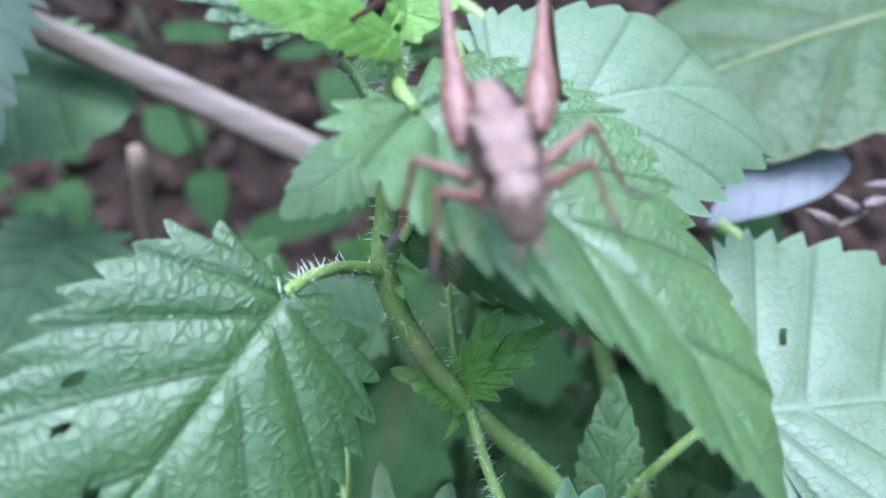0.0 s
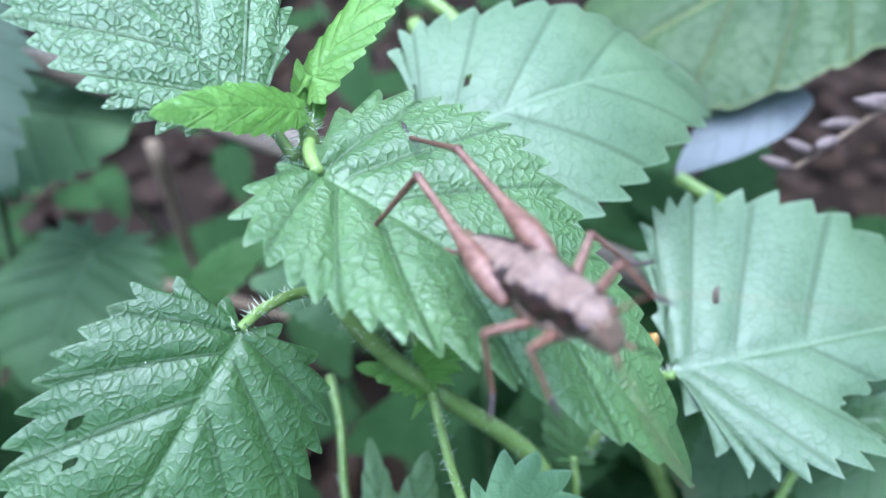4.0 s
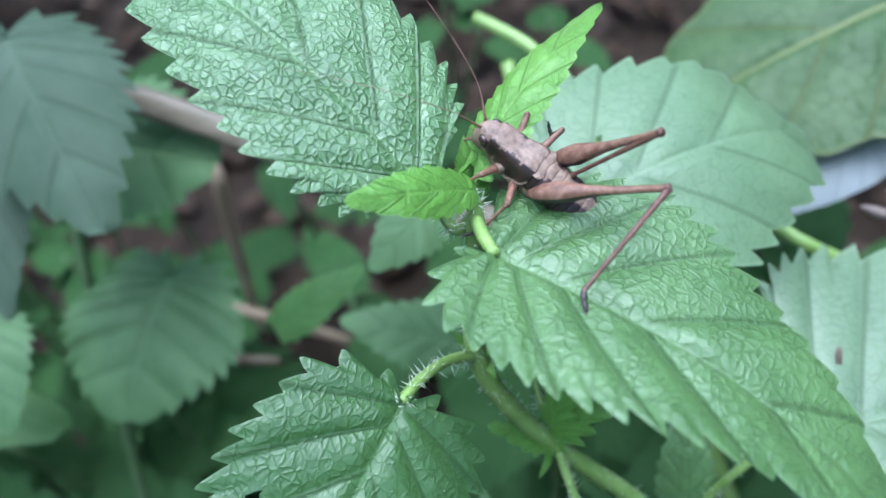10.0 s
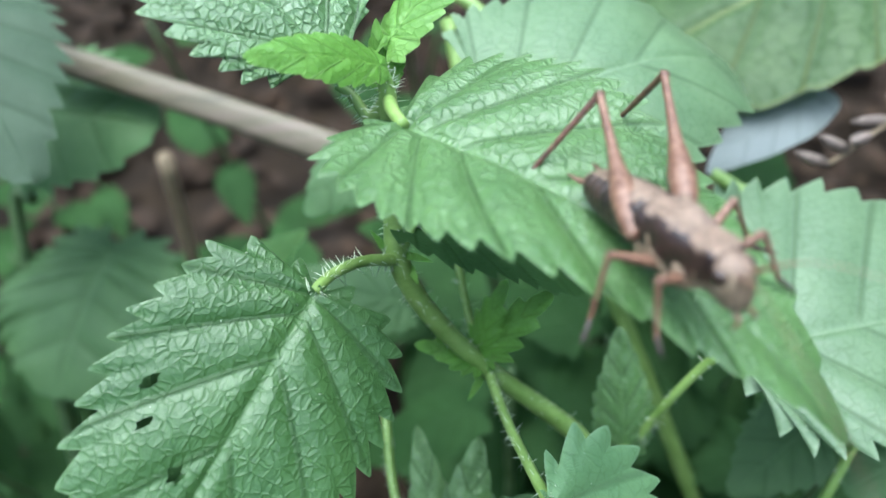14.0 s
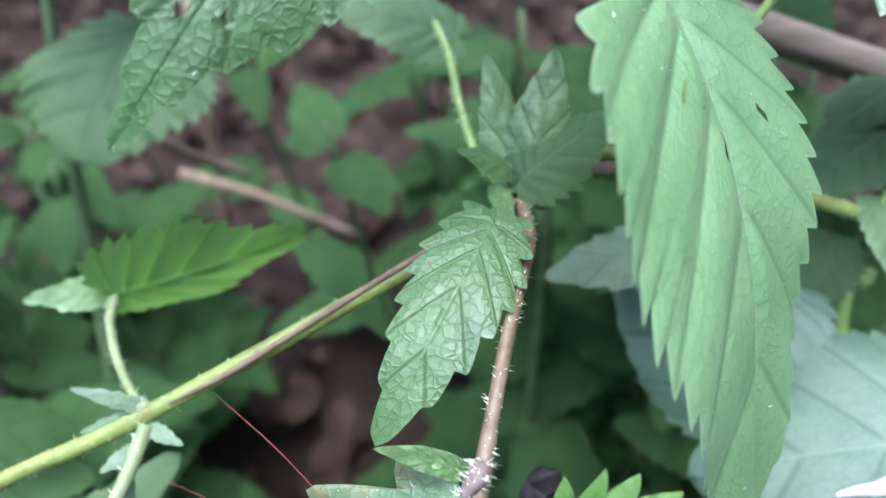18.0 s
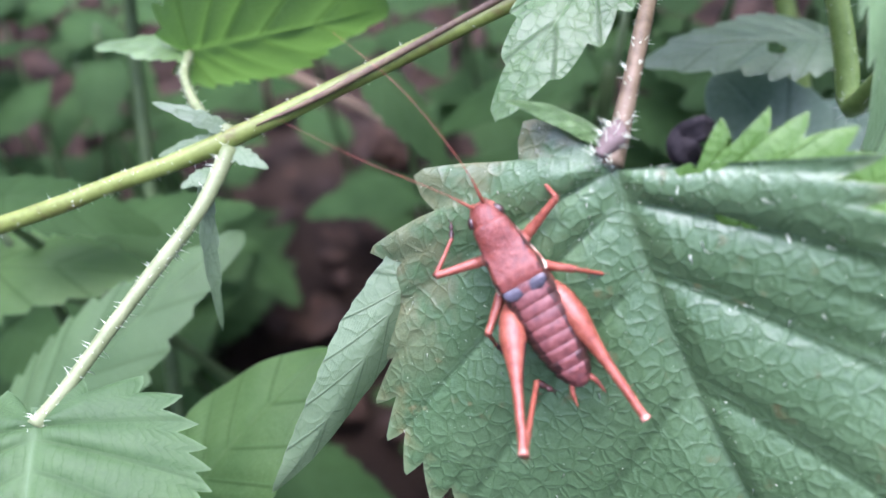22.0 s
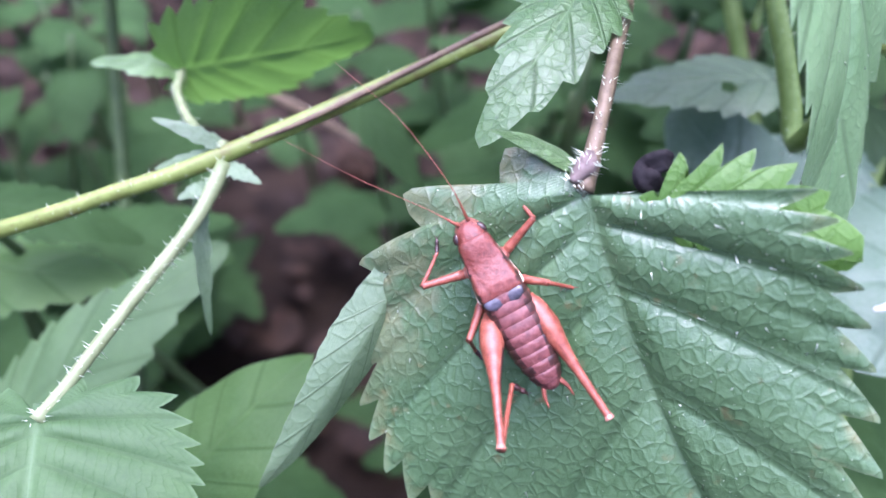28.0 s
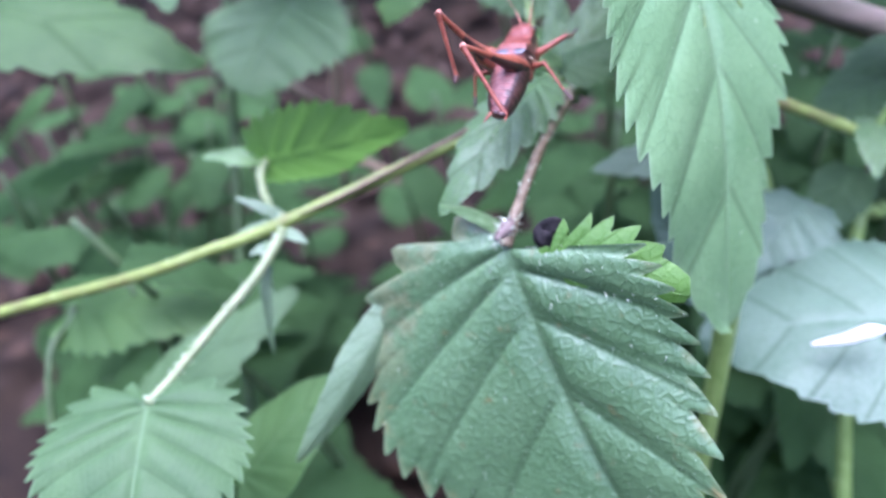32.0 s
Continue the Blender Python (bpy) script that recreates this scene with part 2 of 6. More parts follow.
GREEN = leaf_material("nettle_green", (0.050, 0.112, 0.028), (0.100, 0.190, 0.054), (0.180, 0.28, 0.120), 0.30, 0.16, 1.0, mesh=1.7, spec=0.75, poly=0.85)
# GREEN glossier and also lighter, part of the sky sheen put into its colour
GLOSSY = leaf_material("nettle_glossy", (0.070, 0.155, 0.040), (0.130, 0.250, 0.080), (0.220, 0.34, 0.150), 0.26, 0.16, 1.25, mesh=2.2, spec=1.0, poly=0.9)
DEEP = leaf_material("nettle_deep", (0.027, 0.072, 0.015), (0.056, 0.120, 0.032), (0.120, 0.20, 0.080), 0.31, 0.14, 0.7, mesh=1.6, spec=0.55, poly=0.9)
SOFT = leaf_material("nettle_soft", (0.046, 0.098, 0.032), (0.082, 0.152, 0.055), (0.13, 0.21, 0.09), 0.5, 0.22, 0.4, mesh=0.9, spec=0.3)
GREY = leaf_material("nettle_grey", (0.030, 0.055, 0.028), (0.056, 0.088, 0.050), (0.08, 0.12, 0.07), 0.5, 0.2, 0.4, mesh=0.9, spec=0.25)
BRIGHT = leaf_material("nettle_young", (0.105, 0.265, 0.028), (0.190, 0.385, 0.056), (0.30, 0.46, 0.10), 0.32, 0.35, 0.8, mesh=2.0, poly=0.75)
PALE = leaf_material("nettle_pale", (0.082, 0.148, 0.064), (0.138, 0.216, 0.102), (0.23, 0.32, 0.18), 0.36, 0.2, 0.55, mesh=1.1, spec=0.6, poly=0.8)
# PALE made lighter; sky sheen on the drooping leaf is put into this colour
HANGING = leaf_material("nettle_hanging", (0.105, 0.215, 0.078), (0.178, 0.310, 0.128), (0.29, 0.41, 0.23), 0.36, 0.24, 0.55, mesh=1.2, spec=0.65, poly=0.8)
BLUISH = leaf_material("nettle_bluish", (0.072, 0.132, 0.076), (0.112, 0.186, 0.112), (0.19, 0.28, 0.19), 0.4, 0.2, 0.5, mesh=1.0, spec=0.4, poly=0.8)
# MIDGREEN and, further, SHADE are darkened: shade of leaves behind and below as colour
MIDGREEN = leaf_material("nettle_middle", (0.029, 0.070, 0.022), (0.059, 0.118, 0.038), (0.132, 0.22, 0.101), 0.5, 0.22, 0.4, mesh=0.9, spec=0.3)
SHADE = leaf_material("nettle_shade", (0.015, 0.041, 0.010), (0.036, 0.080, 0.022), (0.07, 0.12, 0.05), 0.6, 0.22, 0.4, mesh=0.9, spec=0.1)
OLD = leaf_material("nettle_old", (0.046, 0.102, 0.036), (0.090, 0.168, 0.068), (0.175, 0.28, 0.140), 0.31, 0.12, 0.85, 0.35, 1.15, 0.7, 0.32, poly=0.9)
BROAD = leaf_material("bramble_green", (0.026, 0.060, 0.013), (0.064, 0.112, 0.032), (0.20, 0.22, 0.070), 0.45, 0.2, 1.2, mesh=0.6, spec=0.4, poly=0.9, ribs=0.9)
# brighter than OLD on the same leaf: light through the lobe put into colour
LOBE = leaf_material("nettle_curled_lobe", (0.072, 0.185, 0.024), (0.130, 0.280, 0.046), (0.22, 0.36, 0.10), 0.4, 0.4, 0.5, mesh=1.3, spec=0.5, poly=0.9)
BACKLIT = leaf_material("nettle_thin", (0.060, 0.145, 0.034), (0.110, 0.220, 0.060), (0.155, 0.25, 0.095), 0.45, 0.6, 0.5, mesh=0.8, spec=0.4)
SILVER = leaf_material("leaf_underside", (0.13, 0.15, 0.14), (0.19, 0.215, 0.21), (0.23, 0.25, 0.22), 0.6, 0.2, 0.3, mesh=0.8, spec=0.3)
STEM = plain_material("stem_green", (0.13, 0.22, 0.04), (0.22, 0.33, 0.085), 0.45, 300, 0.35, 0.0003)
PURPLE = plain_material("stem_purple", (0.070, 0.060, 0.038), (0.125, 0.108, 0.066), 0.6, 420, 0.5, 0.0005, (0.06, 1, 1), third=(0.16, 0.122, 0.092))
STRIPED = plain_material("stem_striped", (0.10, 0.080, 0.025), (0.14, 0.19, 0.034), 0.5, 200, 0.4, 0.0003, third=(0.20, 0.27, 0.055))
BARK = plain_material("bark_brown", (0.06, 0.038, 0.02), (0.115, 0.08, 0.042), 0.6, 260, 0.5, 0.0003, third=(0.16, 0.145, 0.055))
WOODY = plain_material("stem_woody", (0.072, 0.054, 0.026), (0.125, 0.098, 0.050), 0.6, 600, 0.6, 0.0003, third=(0.165, 0.13, 0.075))
GREYSTEM = plain_material("petiole_grey", (0.12, 0.165, 0.060), (0.20, 0.25, 0.110), 0.55, 300, 0.4, 0.0003)
HAIR = plain_material("bristle", (0.42, 0.52, 0.34), (0.62, 0.70, 0.52), 0.35, 900, 0, 0)
# soil and litter are near black, with the thicket's shade put into their colours
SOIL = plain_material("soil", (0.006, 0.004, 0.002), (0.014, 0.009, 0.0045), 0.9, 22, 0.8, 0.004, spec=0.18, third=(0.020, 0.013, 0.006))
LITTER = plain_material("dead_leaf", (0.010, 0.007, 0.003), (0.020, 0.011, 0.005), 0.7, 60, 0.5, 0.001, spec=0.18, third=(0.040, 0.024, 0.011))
# dark green of the unseen ring that blocks low sky light
LOW_SCREEN = plain_material("low_screen_green", (0.006, 0.012, 0.004), (0.022, 0.045, 0.013), 0.8, 3, 0.8, 0.05, third=(0.05, 0.085, 0.028))
UNDERGROWTH = plain_material("undergrowth", (0.008, 0.022, 0.006), (0.022, 0.052, 0.014), 0.7, 30, 0.3, 0.001, third=(0.045, 0.085, 0.026))
# STEM darkened: the shade on stems behind is put into this colour
SHADESTEM = plain_material("stem_shade", (0.035, 0.070, 0.018), (0.075, 0.125, 0.04), 0.6, 250, 0.35, 0.0003)
HUSK = plain_material("dry_husk", (0.07, 0.052, 0.04), (0.15, 0.118, 0.095), 0.7, 500, 0.5, 0.0003, third=(0.22, 0.18, 0.15))
TWIG = plain_material("dead_twig", (0.11, 0.078, 0.04), (0.21, 0.165, 0.10), 0.75, 90, 0.5, 0.0006)
BROWN = plain_material("cricket_brown", (0.092, 0.062, 0.041), (0.190, 0.131, 0.089), 0.5, 1500, 1.0, 0.0002, third=(0.27, 0.196, 0.138))
FLANK = plain_material("cricket_flank", (0.10, 0.068, 0.040), (0.20, 0.145, 0.088), 0.5, 1200, 1.0, 0.0002, third=(0.30, 0.235, 0.15))
BROWN_DARK = plain_material("cricket_dark", (0.012, 0.008, 0.007), (0.045, 0.026, 0.018), 0.4, 900, 0.6, 0.0001)
BROWN_LEG = plain_material("cricket_leg", (0.085, 0.040, 0.023), (0.165, 0.086, 0.052), 0.42, 1300, 0.8, 0.00015, third=(0.25, 0.150, 0.098))
BROWN_SHIN = plain_material("cricket_shin", (0.045, 0.022, 0.014), (0.10, 0.046, 0.028), 0.42, 1300, 0.8, 0.00015, third=(0.15, 0.075, 0.048))
RED = plain_material("cricket_red", (0.080, 0.019, 0.011), (0.150, 0.038, 0.024), 0.28, 1500, 1.0, 0.0002, third=(0.21, 0.068, 0.044))
RED_LEG = plain_material("cricket_red_leg", (0.125, 0.031, 0.015), (0.23, 0.066, 0.034), 0.30, 1300, 0.9, 0.00015, third=(0.31, 0.11, 0.062))
RED_BELLY = plain_material("cricket_abdomen", (0.070, 0.024, 0.021), (0.145, 0.050, 0.042), 0.36, 1500, 1.0, 0.00018, third=(0.19, 0.072, 0.058))
RED_FLANK = plain_material("cricket_red_flank", (0.12, 0.034, 0.022), (0.23, 0.075, 0.048), 0.42, 1200, 1.0, 0.0002, third=(0.32, 0.14, 0.09))
RED_DARK = plain_material("cricket_red_dark", (0.018, 0.010, 0.009), (0.06, 0.026, 0.018), 0.4, 900, 0.6, 0.0001)
RED_KNEE = plain_material("cricket_knee", (0.32, 0.13, 0.08), (0.46, 0.24, 0.16), 0.4, 900, 0.4, 0.0001)
CREAM = plain_material("cricket_cream", (0.50, 0.36, 0.24), (0.66, 0.52, 0.38), 0.45, 500, 0.2, 0.0001)
WING = plain_material("cricket_wing", (0.03, 0.028, 0.03), (0.08, 0.08, 0.095), 0.25, 900, 0.4, 0.0001)
EYE = plain_material("cricket_eye", (0.02, 0.012, 0.01), (0.05, 0.03, 0.02), 0.15, 600, 0, 0)
FLUFF = plain_material("seed_fluff", (0.72, 0.70, 0.66), (0.85, 0.84, 0.80), 0.8, 500, 0.2, 0.0002)
AMBER = plain_material("dried_bud", (0.30, 0.15, 0.03), (0.50, 0.30, 0.08), 0.35, 700, 0.4, 0.0003)
BLACK = plain_material("withered_black", (0.004, 0.004, 0.004), (0.018, 0.016, 0.015), 0.7, 900, 1.0, 0.0004, spec=0.2)

# ---------------------------------------------------------------- mesh helpers


def mesh_of(name, verts, faces, mat, uvs=None, smooth=True):
    me = bpy.data.meshes.new(name)
    me.from_pydata([tuple(v) for v in verts], [], [tuple(f) for f in faces])
    me.materials.append(mat)
    if uvs is not None:
        index = np.empty(len(me.loops), dtype=np.int32)
        me.loops.foreach_get("vertex_index", index)
        uvs = np.asarray(uvs, dtype=np.float32)[index]
        for name, pair in (("blade", uvs[:, :2]), ("flat", uvs[:, 2:])):
            layer = me.uv_layers.new(name=name)
            layer.data.foreach_set("uv", np.ascontiguousarray(pair).ravel())
    if smooth:
        me.polygons.foreach_set("use_smooth", np.ones(len(me.polygons), dtype=bool))
    me.update()
    return me


def painted(me, more, pick):
    """Gives each face the material that pick(centre in millimetres) names: 0 the mesh's own, 1 and on those of more."""
    for m in more:
        me.materials.append(m)
    for p in me.polygons:
        p.material_index = pick(p.center * 1000)
    return me


def thing(name, at, label, category, group="", kind=""):
    ob = new(name)
    ob.location = at
    ob.empty_display_size = 0.01
    return tagged(ob, label, category, group, kind)


def origin(ob):
    p = Vector(ob.location)
    while ob.parent:
        ob = ob.parent
        p = p + Vector(ob.location)
    return np.array(p)


def part(name, data, parent, label="", kind=""):
    """Links a mesh whose points are in its parent's space."""
    ob = new(name, data)
    ob.parent = parent
    if label or kind:
        tagged(ob, label, kind=kind)
    return ob


def spline(points, steps):
    """A smooth line through the given points."""
    p = np.array(points, float)
    p = np.vstack([2 * p[0] - p[1], p, 2 * p[-1] - p[-2]])
    out = []
    for i in range(1, len(p) - 2):
        for k in range(steps):
            u = k / steps
            a, b, c, d = p[i - 1], p[i], p[i + 1], p[i + 2]
            out.append(0.5 * (2 * b + (c - a) * u + (2 * a - 5 * b + 4 * c - d) * u * u + (3 * b - a - 3 * c + d) * u**3))
    out.append(p[-2])
    return np.array(out)


def tube(points, radii, around=10, steps=8, ridge=0.0, seed=0, flat=1.0):
    """A tapering tube along a smooth line, with lengthwise ridges and slight unevenness, closed at both ends."""
    line = spline(points, steps)
    rad = np.interp(np.linspace(0, 1, len(line)), np.linspace(0, 1, len(radii)), radii)
    tang = np.gradient(line, axis=0)
    tang /= np.linalg.norm(tang, axis=1)[:, None] + 1e-12
    ref = np.array([0.0, 0.0, 1.0]) if abs(tang[0][2]) < 0.9 else np.array([1.0, 0, 0])
    verts, faces = [], []
    rng = np.random.default_rng(seed)
    side = np.cross(tang[0], ref)
    ang = np.arange(around) * 2 * np.pi / around
    shape = 1 + ridge * np.cos(4 * ang)
    for i, (p, r, d) in enumerate(zip(line, rad, tang)):
        side = side - d * (side @ d)
        side /= np.linalg.norm(side)
        up = np.cross(d, side)
        k = r * shape * (1 + rng.normal(0, 0.02))
        verts.extend(p + side * (np.cos(ang) * k)[:, None] + up * (np.sin(ang) * k * flat)[:, None])
        if i:
            o = (i - 1) * around
            for j in range(around):
                j2 = (j + 1) % around
                faces.append((o + j, o + j2, o + around + j2, o + around + j))
    n = len(line)
    faces.append(tuple(range(around - 1, -1, -1)))
    faces.append(tuple((n - 1) * around + j for j in range(around)))
    return np.array(verts), faces, line, rad


def bristles(line, rad, count, length, seed, thick=0.00006, lean=0.3):
    """Thin pointed hairs standing off a stem."""
    rng = np.random.default_rng(seed)
    verts, faces = [], []
    tang = np.gradient(line, axis=0)
    for _ in range(count):
        i = rng.integers(0, len(line))
        d = tang[i] / (np.linalg.norm(tang[i]) + 1e-12)
        v = rng.normal(size=3)
        v -= d * (v @ d)
        v /= np.linalg.norm(v) + 1e-12
        a = line[i] + d * rng.normal(0, 0.0006) + v * rad[i] * 0.9
        w = v + d * rng.normal(0, lean)
        tip = a + w / np.linalg.norm(w) * length * rng.uniform(0.5, 1.25)
        hair(verts, faces, a, tip, thick)
    return verts, faces


def hair(verts, faces, a, tip, thick):
    w = tip - a
    w = w / (np.linalg.norm(w) + 1e-12)
    e1 = np.cross(w, (0.31, 0.77, 0.55))
    e1 /= np.linalg.norm(e1)
    e2 = np.cross(w, e1)
    o = len(verts)
    for k in range(3):
        q = k * 2.0944
        verts.append(a + (e1 * math.cos(q) + e2 * math.sin(q)) * thick)
    verts.append(tip)
    faces.extend([(o, o + 1, o + 3), (o + 1, o + 2, o + 3), (o + 2, o, o + 3)])


def blade_grid(base, tip, normal, width, teeth=15, arch=0.06, fold=0.12, wave=0.02, tooth=0.075, quilt=1.0, seed=0, per=7,
               cols=18, cordate=0.13, peak=0.34, sweep=0.0, twist=0.0, droop=0.0, eaten=(), taper=0.45, point=0.0, lop=0.0, lobes=(1.0, 1.0), roll=0.0):
    """The two halves of a toothed leaf as grids of points: rows run along the side veins from the midrib to the edge."""
    rng = np.random.default_rng(seed)
    base, tip, normal = (np.array(v, float) for v in (base, tip, normal))
    ax = tip - base
    size = np.linalg.norm(ax)
    ax /= size
    nz = normal - ax * (normal @ ax)
    nz /= np.linalg.norm(nz)
    ay = np.cross(nz, ax)
    rows = teeth * per + 1
    s = np.linspace(0, 1, rows) ** 1.75
    v = np.linspace(0, 1, cols + 1)
    power = math.log(0.5) / math.log(peak)
    shape = np.abs(np.sin(np.pi * s**power)) ** 0.55 * (1 - taper * s**1.6)
    shape = shape * (1 - np.exp(-(s / 0.03) ** 1.6))
    shape = shape * (1 - point * np.clip((s - 0.7) / 0.14, 0, 1))
    hump = s / 0.04 * np.exp(1 - s / 0.04)
    half = width / 2
    run = np.stack([np.gradient((s - cordate * hump) * size), np.gradient(half * shape)], 1)
    step = np.linalg.norm(run, axis=1) * per
    run /= np.linalg.norm(run, axis=1)[:, None] + 1e-12
    i = np.arange(rows)
    k, ph = i // per, (i % per) / per
    tri = np.where(ph < 0.72, (ph / 0.72) ** 0.85, (1 - ph) / 0.28)
    k2 = np.minimum(rows - 1, k * per + per // 2)
    m0 = (s**2.15)[:, None]
    w = v[None, :]
    out = {}
    for sgn in (1, -1):
        size_j = 1 + rng.normal(0, 0.16, rows // per + 3)
        big = tooth * width * size_j[k] * (0.62 + 0.38 * np.sin(np.pi * np.minimum(1, 0.12 + s) ** 0.8)) * (1 - 0.55 * s**3)
        big[-1] = 0
        big = np.minimum(big, 0.75 * step[k2])[:, None]
        out_x = (-run[k2, 1] * (tri - 0.35) + run[k2, 0] * tri * 0.55)[:, None]
        out_y = (run[k2, 0] * (tri - 0.35) + run[k2, 1] * tri * 0.55)[:, None]
        hw = (half * lobes[0 if sgn == 1 else 1] * shape)[:, None]
        cut = np.ones(rows)
        for side, lo, hi, keep in eaten:
            if side == sgn:
                e = np.clip(np.minimum(s - lo, hi - s) / 0.02, 0, 1)
                cut = np.minimum(cut, 1 - (1 - keep - rng.uniform(0, 0.05, rows)) * e)
        cut = cut[:, None]
        e = w**4
        x = m0 + (s[:, None] - m0) * w**1.18 - cordate * (1 - lop * (sgn == 1)) * hump[:, None] * w + e * big * out_x / size
        y = (hw * (w * 0.85 + 0.15 * w * w) + e * big * out_y) * cut
        x = m0 + (x - m0) * cut
        ph_v = (s**0.8 * 6.0)[:, None]
        d = np.abs((ph_v + 0.5) % 1 - 0.5)
        bulge = (1 - (1 - 2 * d) ** 2.4) * np.minimum(1, w * 6) * (1 - w**6)
        z = (quilt * 0.019 * bulge * width - 0.006 * quilt * width * np.exp(-((w / 0.05) ** 2))) * np.minimum(1, 1.8 * shape)[:, None]
        z = z + arch * size * 4 * x * (1 - x) - droop * size * np.maximum(0, x) ** 3
        z = z - fold * y * (0.5 + y / half * 0.5)
        z = z + wave * width * w * w * np.sin(s[:, None] * 13 + sgn * 1.3 + seed)
        z = z + roll * width * np.maximum(0, w - 0.55) ** 2
        yy = sgn * y + sweep * size * 4 * x * (1 - x)
        a = twist * x
        yy, z = yy * np.cos(a) - z * np.sin(a), yy * np.sin(a) + z * np.cos(a)
        p = base + ax * (x * size)[..., None] + ay * yy[..., None] + nz * z[..., None]
        uv = np.stack([np.broadcast_to(ph_v, x.shape), np.broadcast_to(sgn * w, x.shape), x * size * 1000 + seed * 7, sgn * y * 1000], -1)
        out[sgn] = (p, uv)
    return out, s, v, ax, ay


def blade(base, tip, normal, width, holes=(), gap=None, **shape):
    """A toothed nettle leaf: the tissue swells between the veins. arch lifts the middle, droop bends the tip away from the normal, fold bends
    both halves away from it, sweep curves the midrib sideways, twist turns the tip round the midrib, point draws the tip out narrow, lobes
    widens each half, roll turns the edges up, gap leaves the base of one half eaten away; holes are (half, row place, across, radius)."""
    grid, s, v, ax, ay = blade_grid(base, tip, normal, width, **shape)
    rows, cols = len(s), len(v) - 1
    seed = shape.get("seed", 0)
    verts = np.concatenate([grid[1][0].reshape(-1, 3), grid[-1][0][:, 1:].reshape(-1, 3)])
    uvs = np.concatenate([grid[1][1].reshape(-1, 4), grid[-1][1][:, 1:].reshape(-1, 4)])
    first = np.arange(rows * (cols + 1)).reshape(rows, cols + 1)
    ids = {1: first, -1: np.concatenate([first[:, :1], rows * (cols + 1) + np.arange(rows * cols).reshape(rows, cols)], 1)}
    faces = []
    for sgn in (1, -1):
        q = ids[sgn]
        keep = np.ones((rows - 1, cols), bool)
        for side, hs, hv, hr in holes:
            if side != sgn:
                continue
            c = verts[q[int(hs ** (1 / 1.75) * (rows - 1)), int(hv * cols)]].copy()
            off = verts[q] - c
            dd = np.linalg.norm(off, axis=-1)
            dd[:, 0], dd[:, -1] = 1, 1
            a = np.arctan2(off @ ay, off @ ax)
            rim = hr * (1 + 0.16 * np.sin(3 * a + seed) + 0.1 * np.sin(5 * a))
            inside, core = dd < hr * 1.05, dd < hr * 0.6
            move = (dd < hr * 1.45) & (dd > 1e-9)
            verts[q[move]] = c + off[move] / dd[move][:, None] * rim[move][:, None]
            corners = np.stack([inside[:-1, :-1], inside[1:, :-1], inside[1:, 1:], inside[:-1, 1:]])
            cores = np.stack([core[:-1, :-1], core[1:, :-1], core[1:, 1:], core[:-1, 1:]])
            keep &= ~(corners.all(0) | cores.any(0))
        if gap and gap[0] == sgn:
            i = np.arange(rows - 1)[:, None]
            keep &= ~((s[:-1, None] < gap[1]) & (v[None, :-1] < gap[2] + 0.05 * np.sin(i * 0.35)))
        f = np.stack([q[:-1, :-1], q[1:, :-1], q[1:, 1:], q[:-1, 1:]], -1)[keep]
        faces += (f if sgn == -1 else f[:, ::-1]).tolist()
    return verts, faces, uvs


def leaf(plant, base, tip, normal, width, mat, label="", **shape):
    """One leaf of a plant, its points given in the world."""
    o = origin(plant)
    verts, faces, uvs = blade(base, tip, normal, width, **shape)
    ob = part("leaf", mesh_of("leaf", verts - np.array(base), faces, mat, uvs), plant, label)
    ob.location = np.array(base) - o
    return ob


def stalk(plant, name, points, radii, mat, hairs=0, length=0.0012, ridge=0.06, label="", seed=1, around=10):
    """A stem or a leaf stalk, with its stinging hairs."""
    o = origin(plant)
    verts, faces, line, rad = tube(np.array(points) - o, radii, around, 8, ridge, seed)
    ob = part(name, mesh_of(name, verts, faces, mat), plant, label)
    if hairs:
        hv, hf = bristles(line, rad, hairs, length, seed)
        part("stinging_hairs", mesh_of("stinging_hairs", hv, hf, HAIR), ob, kind="stuff")
    return ob



def face_hairs(ob, count, length, seed, lean=0.75):
    """Pale bristles standing on the face of a leaf."""
    rng = np.random.default_rng(seed)
    me = ob.data
    verts, faces = [], []
    for i in rng.integers(0, len(me.polygons), count):
        p = me.polygons[i]
        n = np.array(p.normal)
        d = n * (1 - lean) + rng.normal(0, 0.25, 3) + np.array((0.25, 0, -0.5)) * lean
        hair(verts, faces, np.array(p.center), np.array(p.center) + d / np.linalg.norm(d) * length * rng.uniform(0.5, 1.3), 0.0001)
    part("stinging_hairs", mesh_of("stinging_hairs", verts, faces, HAIR), ob, kind="stuff")



# ---------------------------------------------------------------- ground


def ground():
    n, rng = 90, np.random.default_rng(5)
    q = np.linspace(-1, 1, n)
    q = np.sign(q) * np.abs(q) ** 2.2
    verts = []
    for yy in q:
        for xx in q:
            x, y = xx * 60, yy * 60 + 0.4
            near = math.exp(-(x * x + (y - 0.4) ** 2) / 2)
            z = near * 0.012 * noise.fractal(Vector((x * 9, y * 9, 0.3)), 1.0, 2.0, 4) - 0.008
            verts.append((x, y, z))
    faces = [(j * n + i, j * n + i + 1, (j + 1) * n + i + 1, (j + 1) * n + i) for j in range(n - 1) for i in range(n - 1)]
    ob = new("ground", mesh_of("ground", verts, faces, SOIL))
    tagged(ob, "dark woodland soil under leaf litter", "ground", kind="structure")


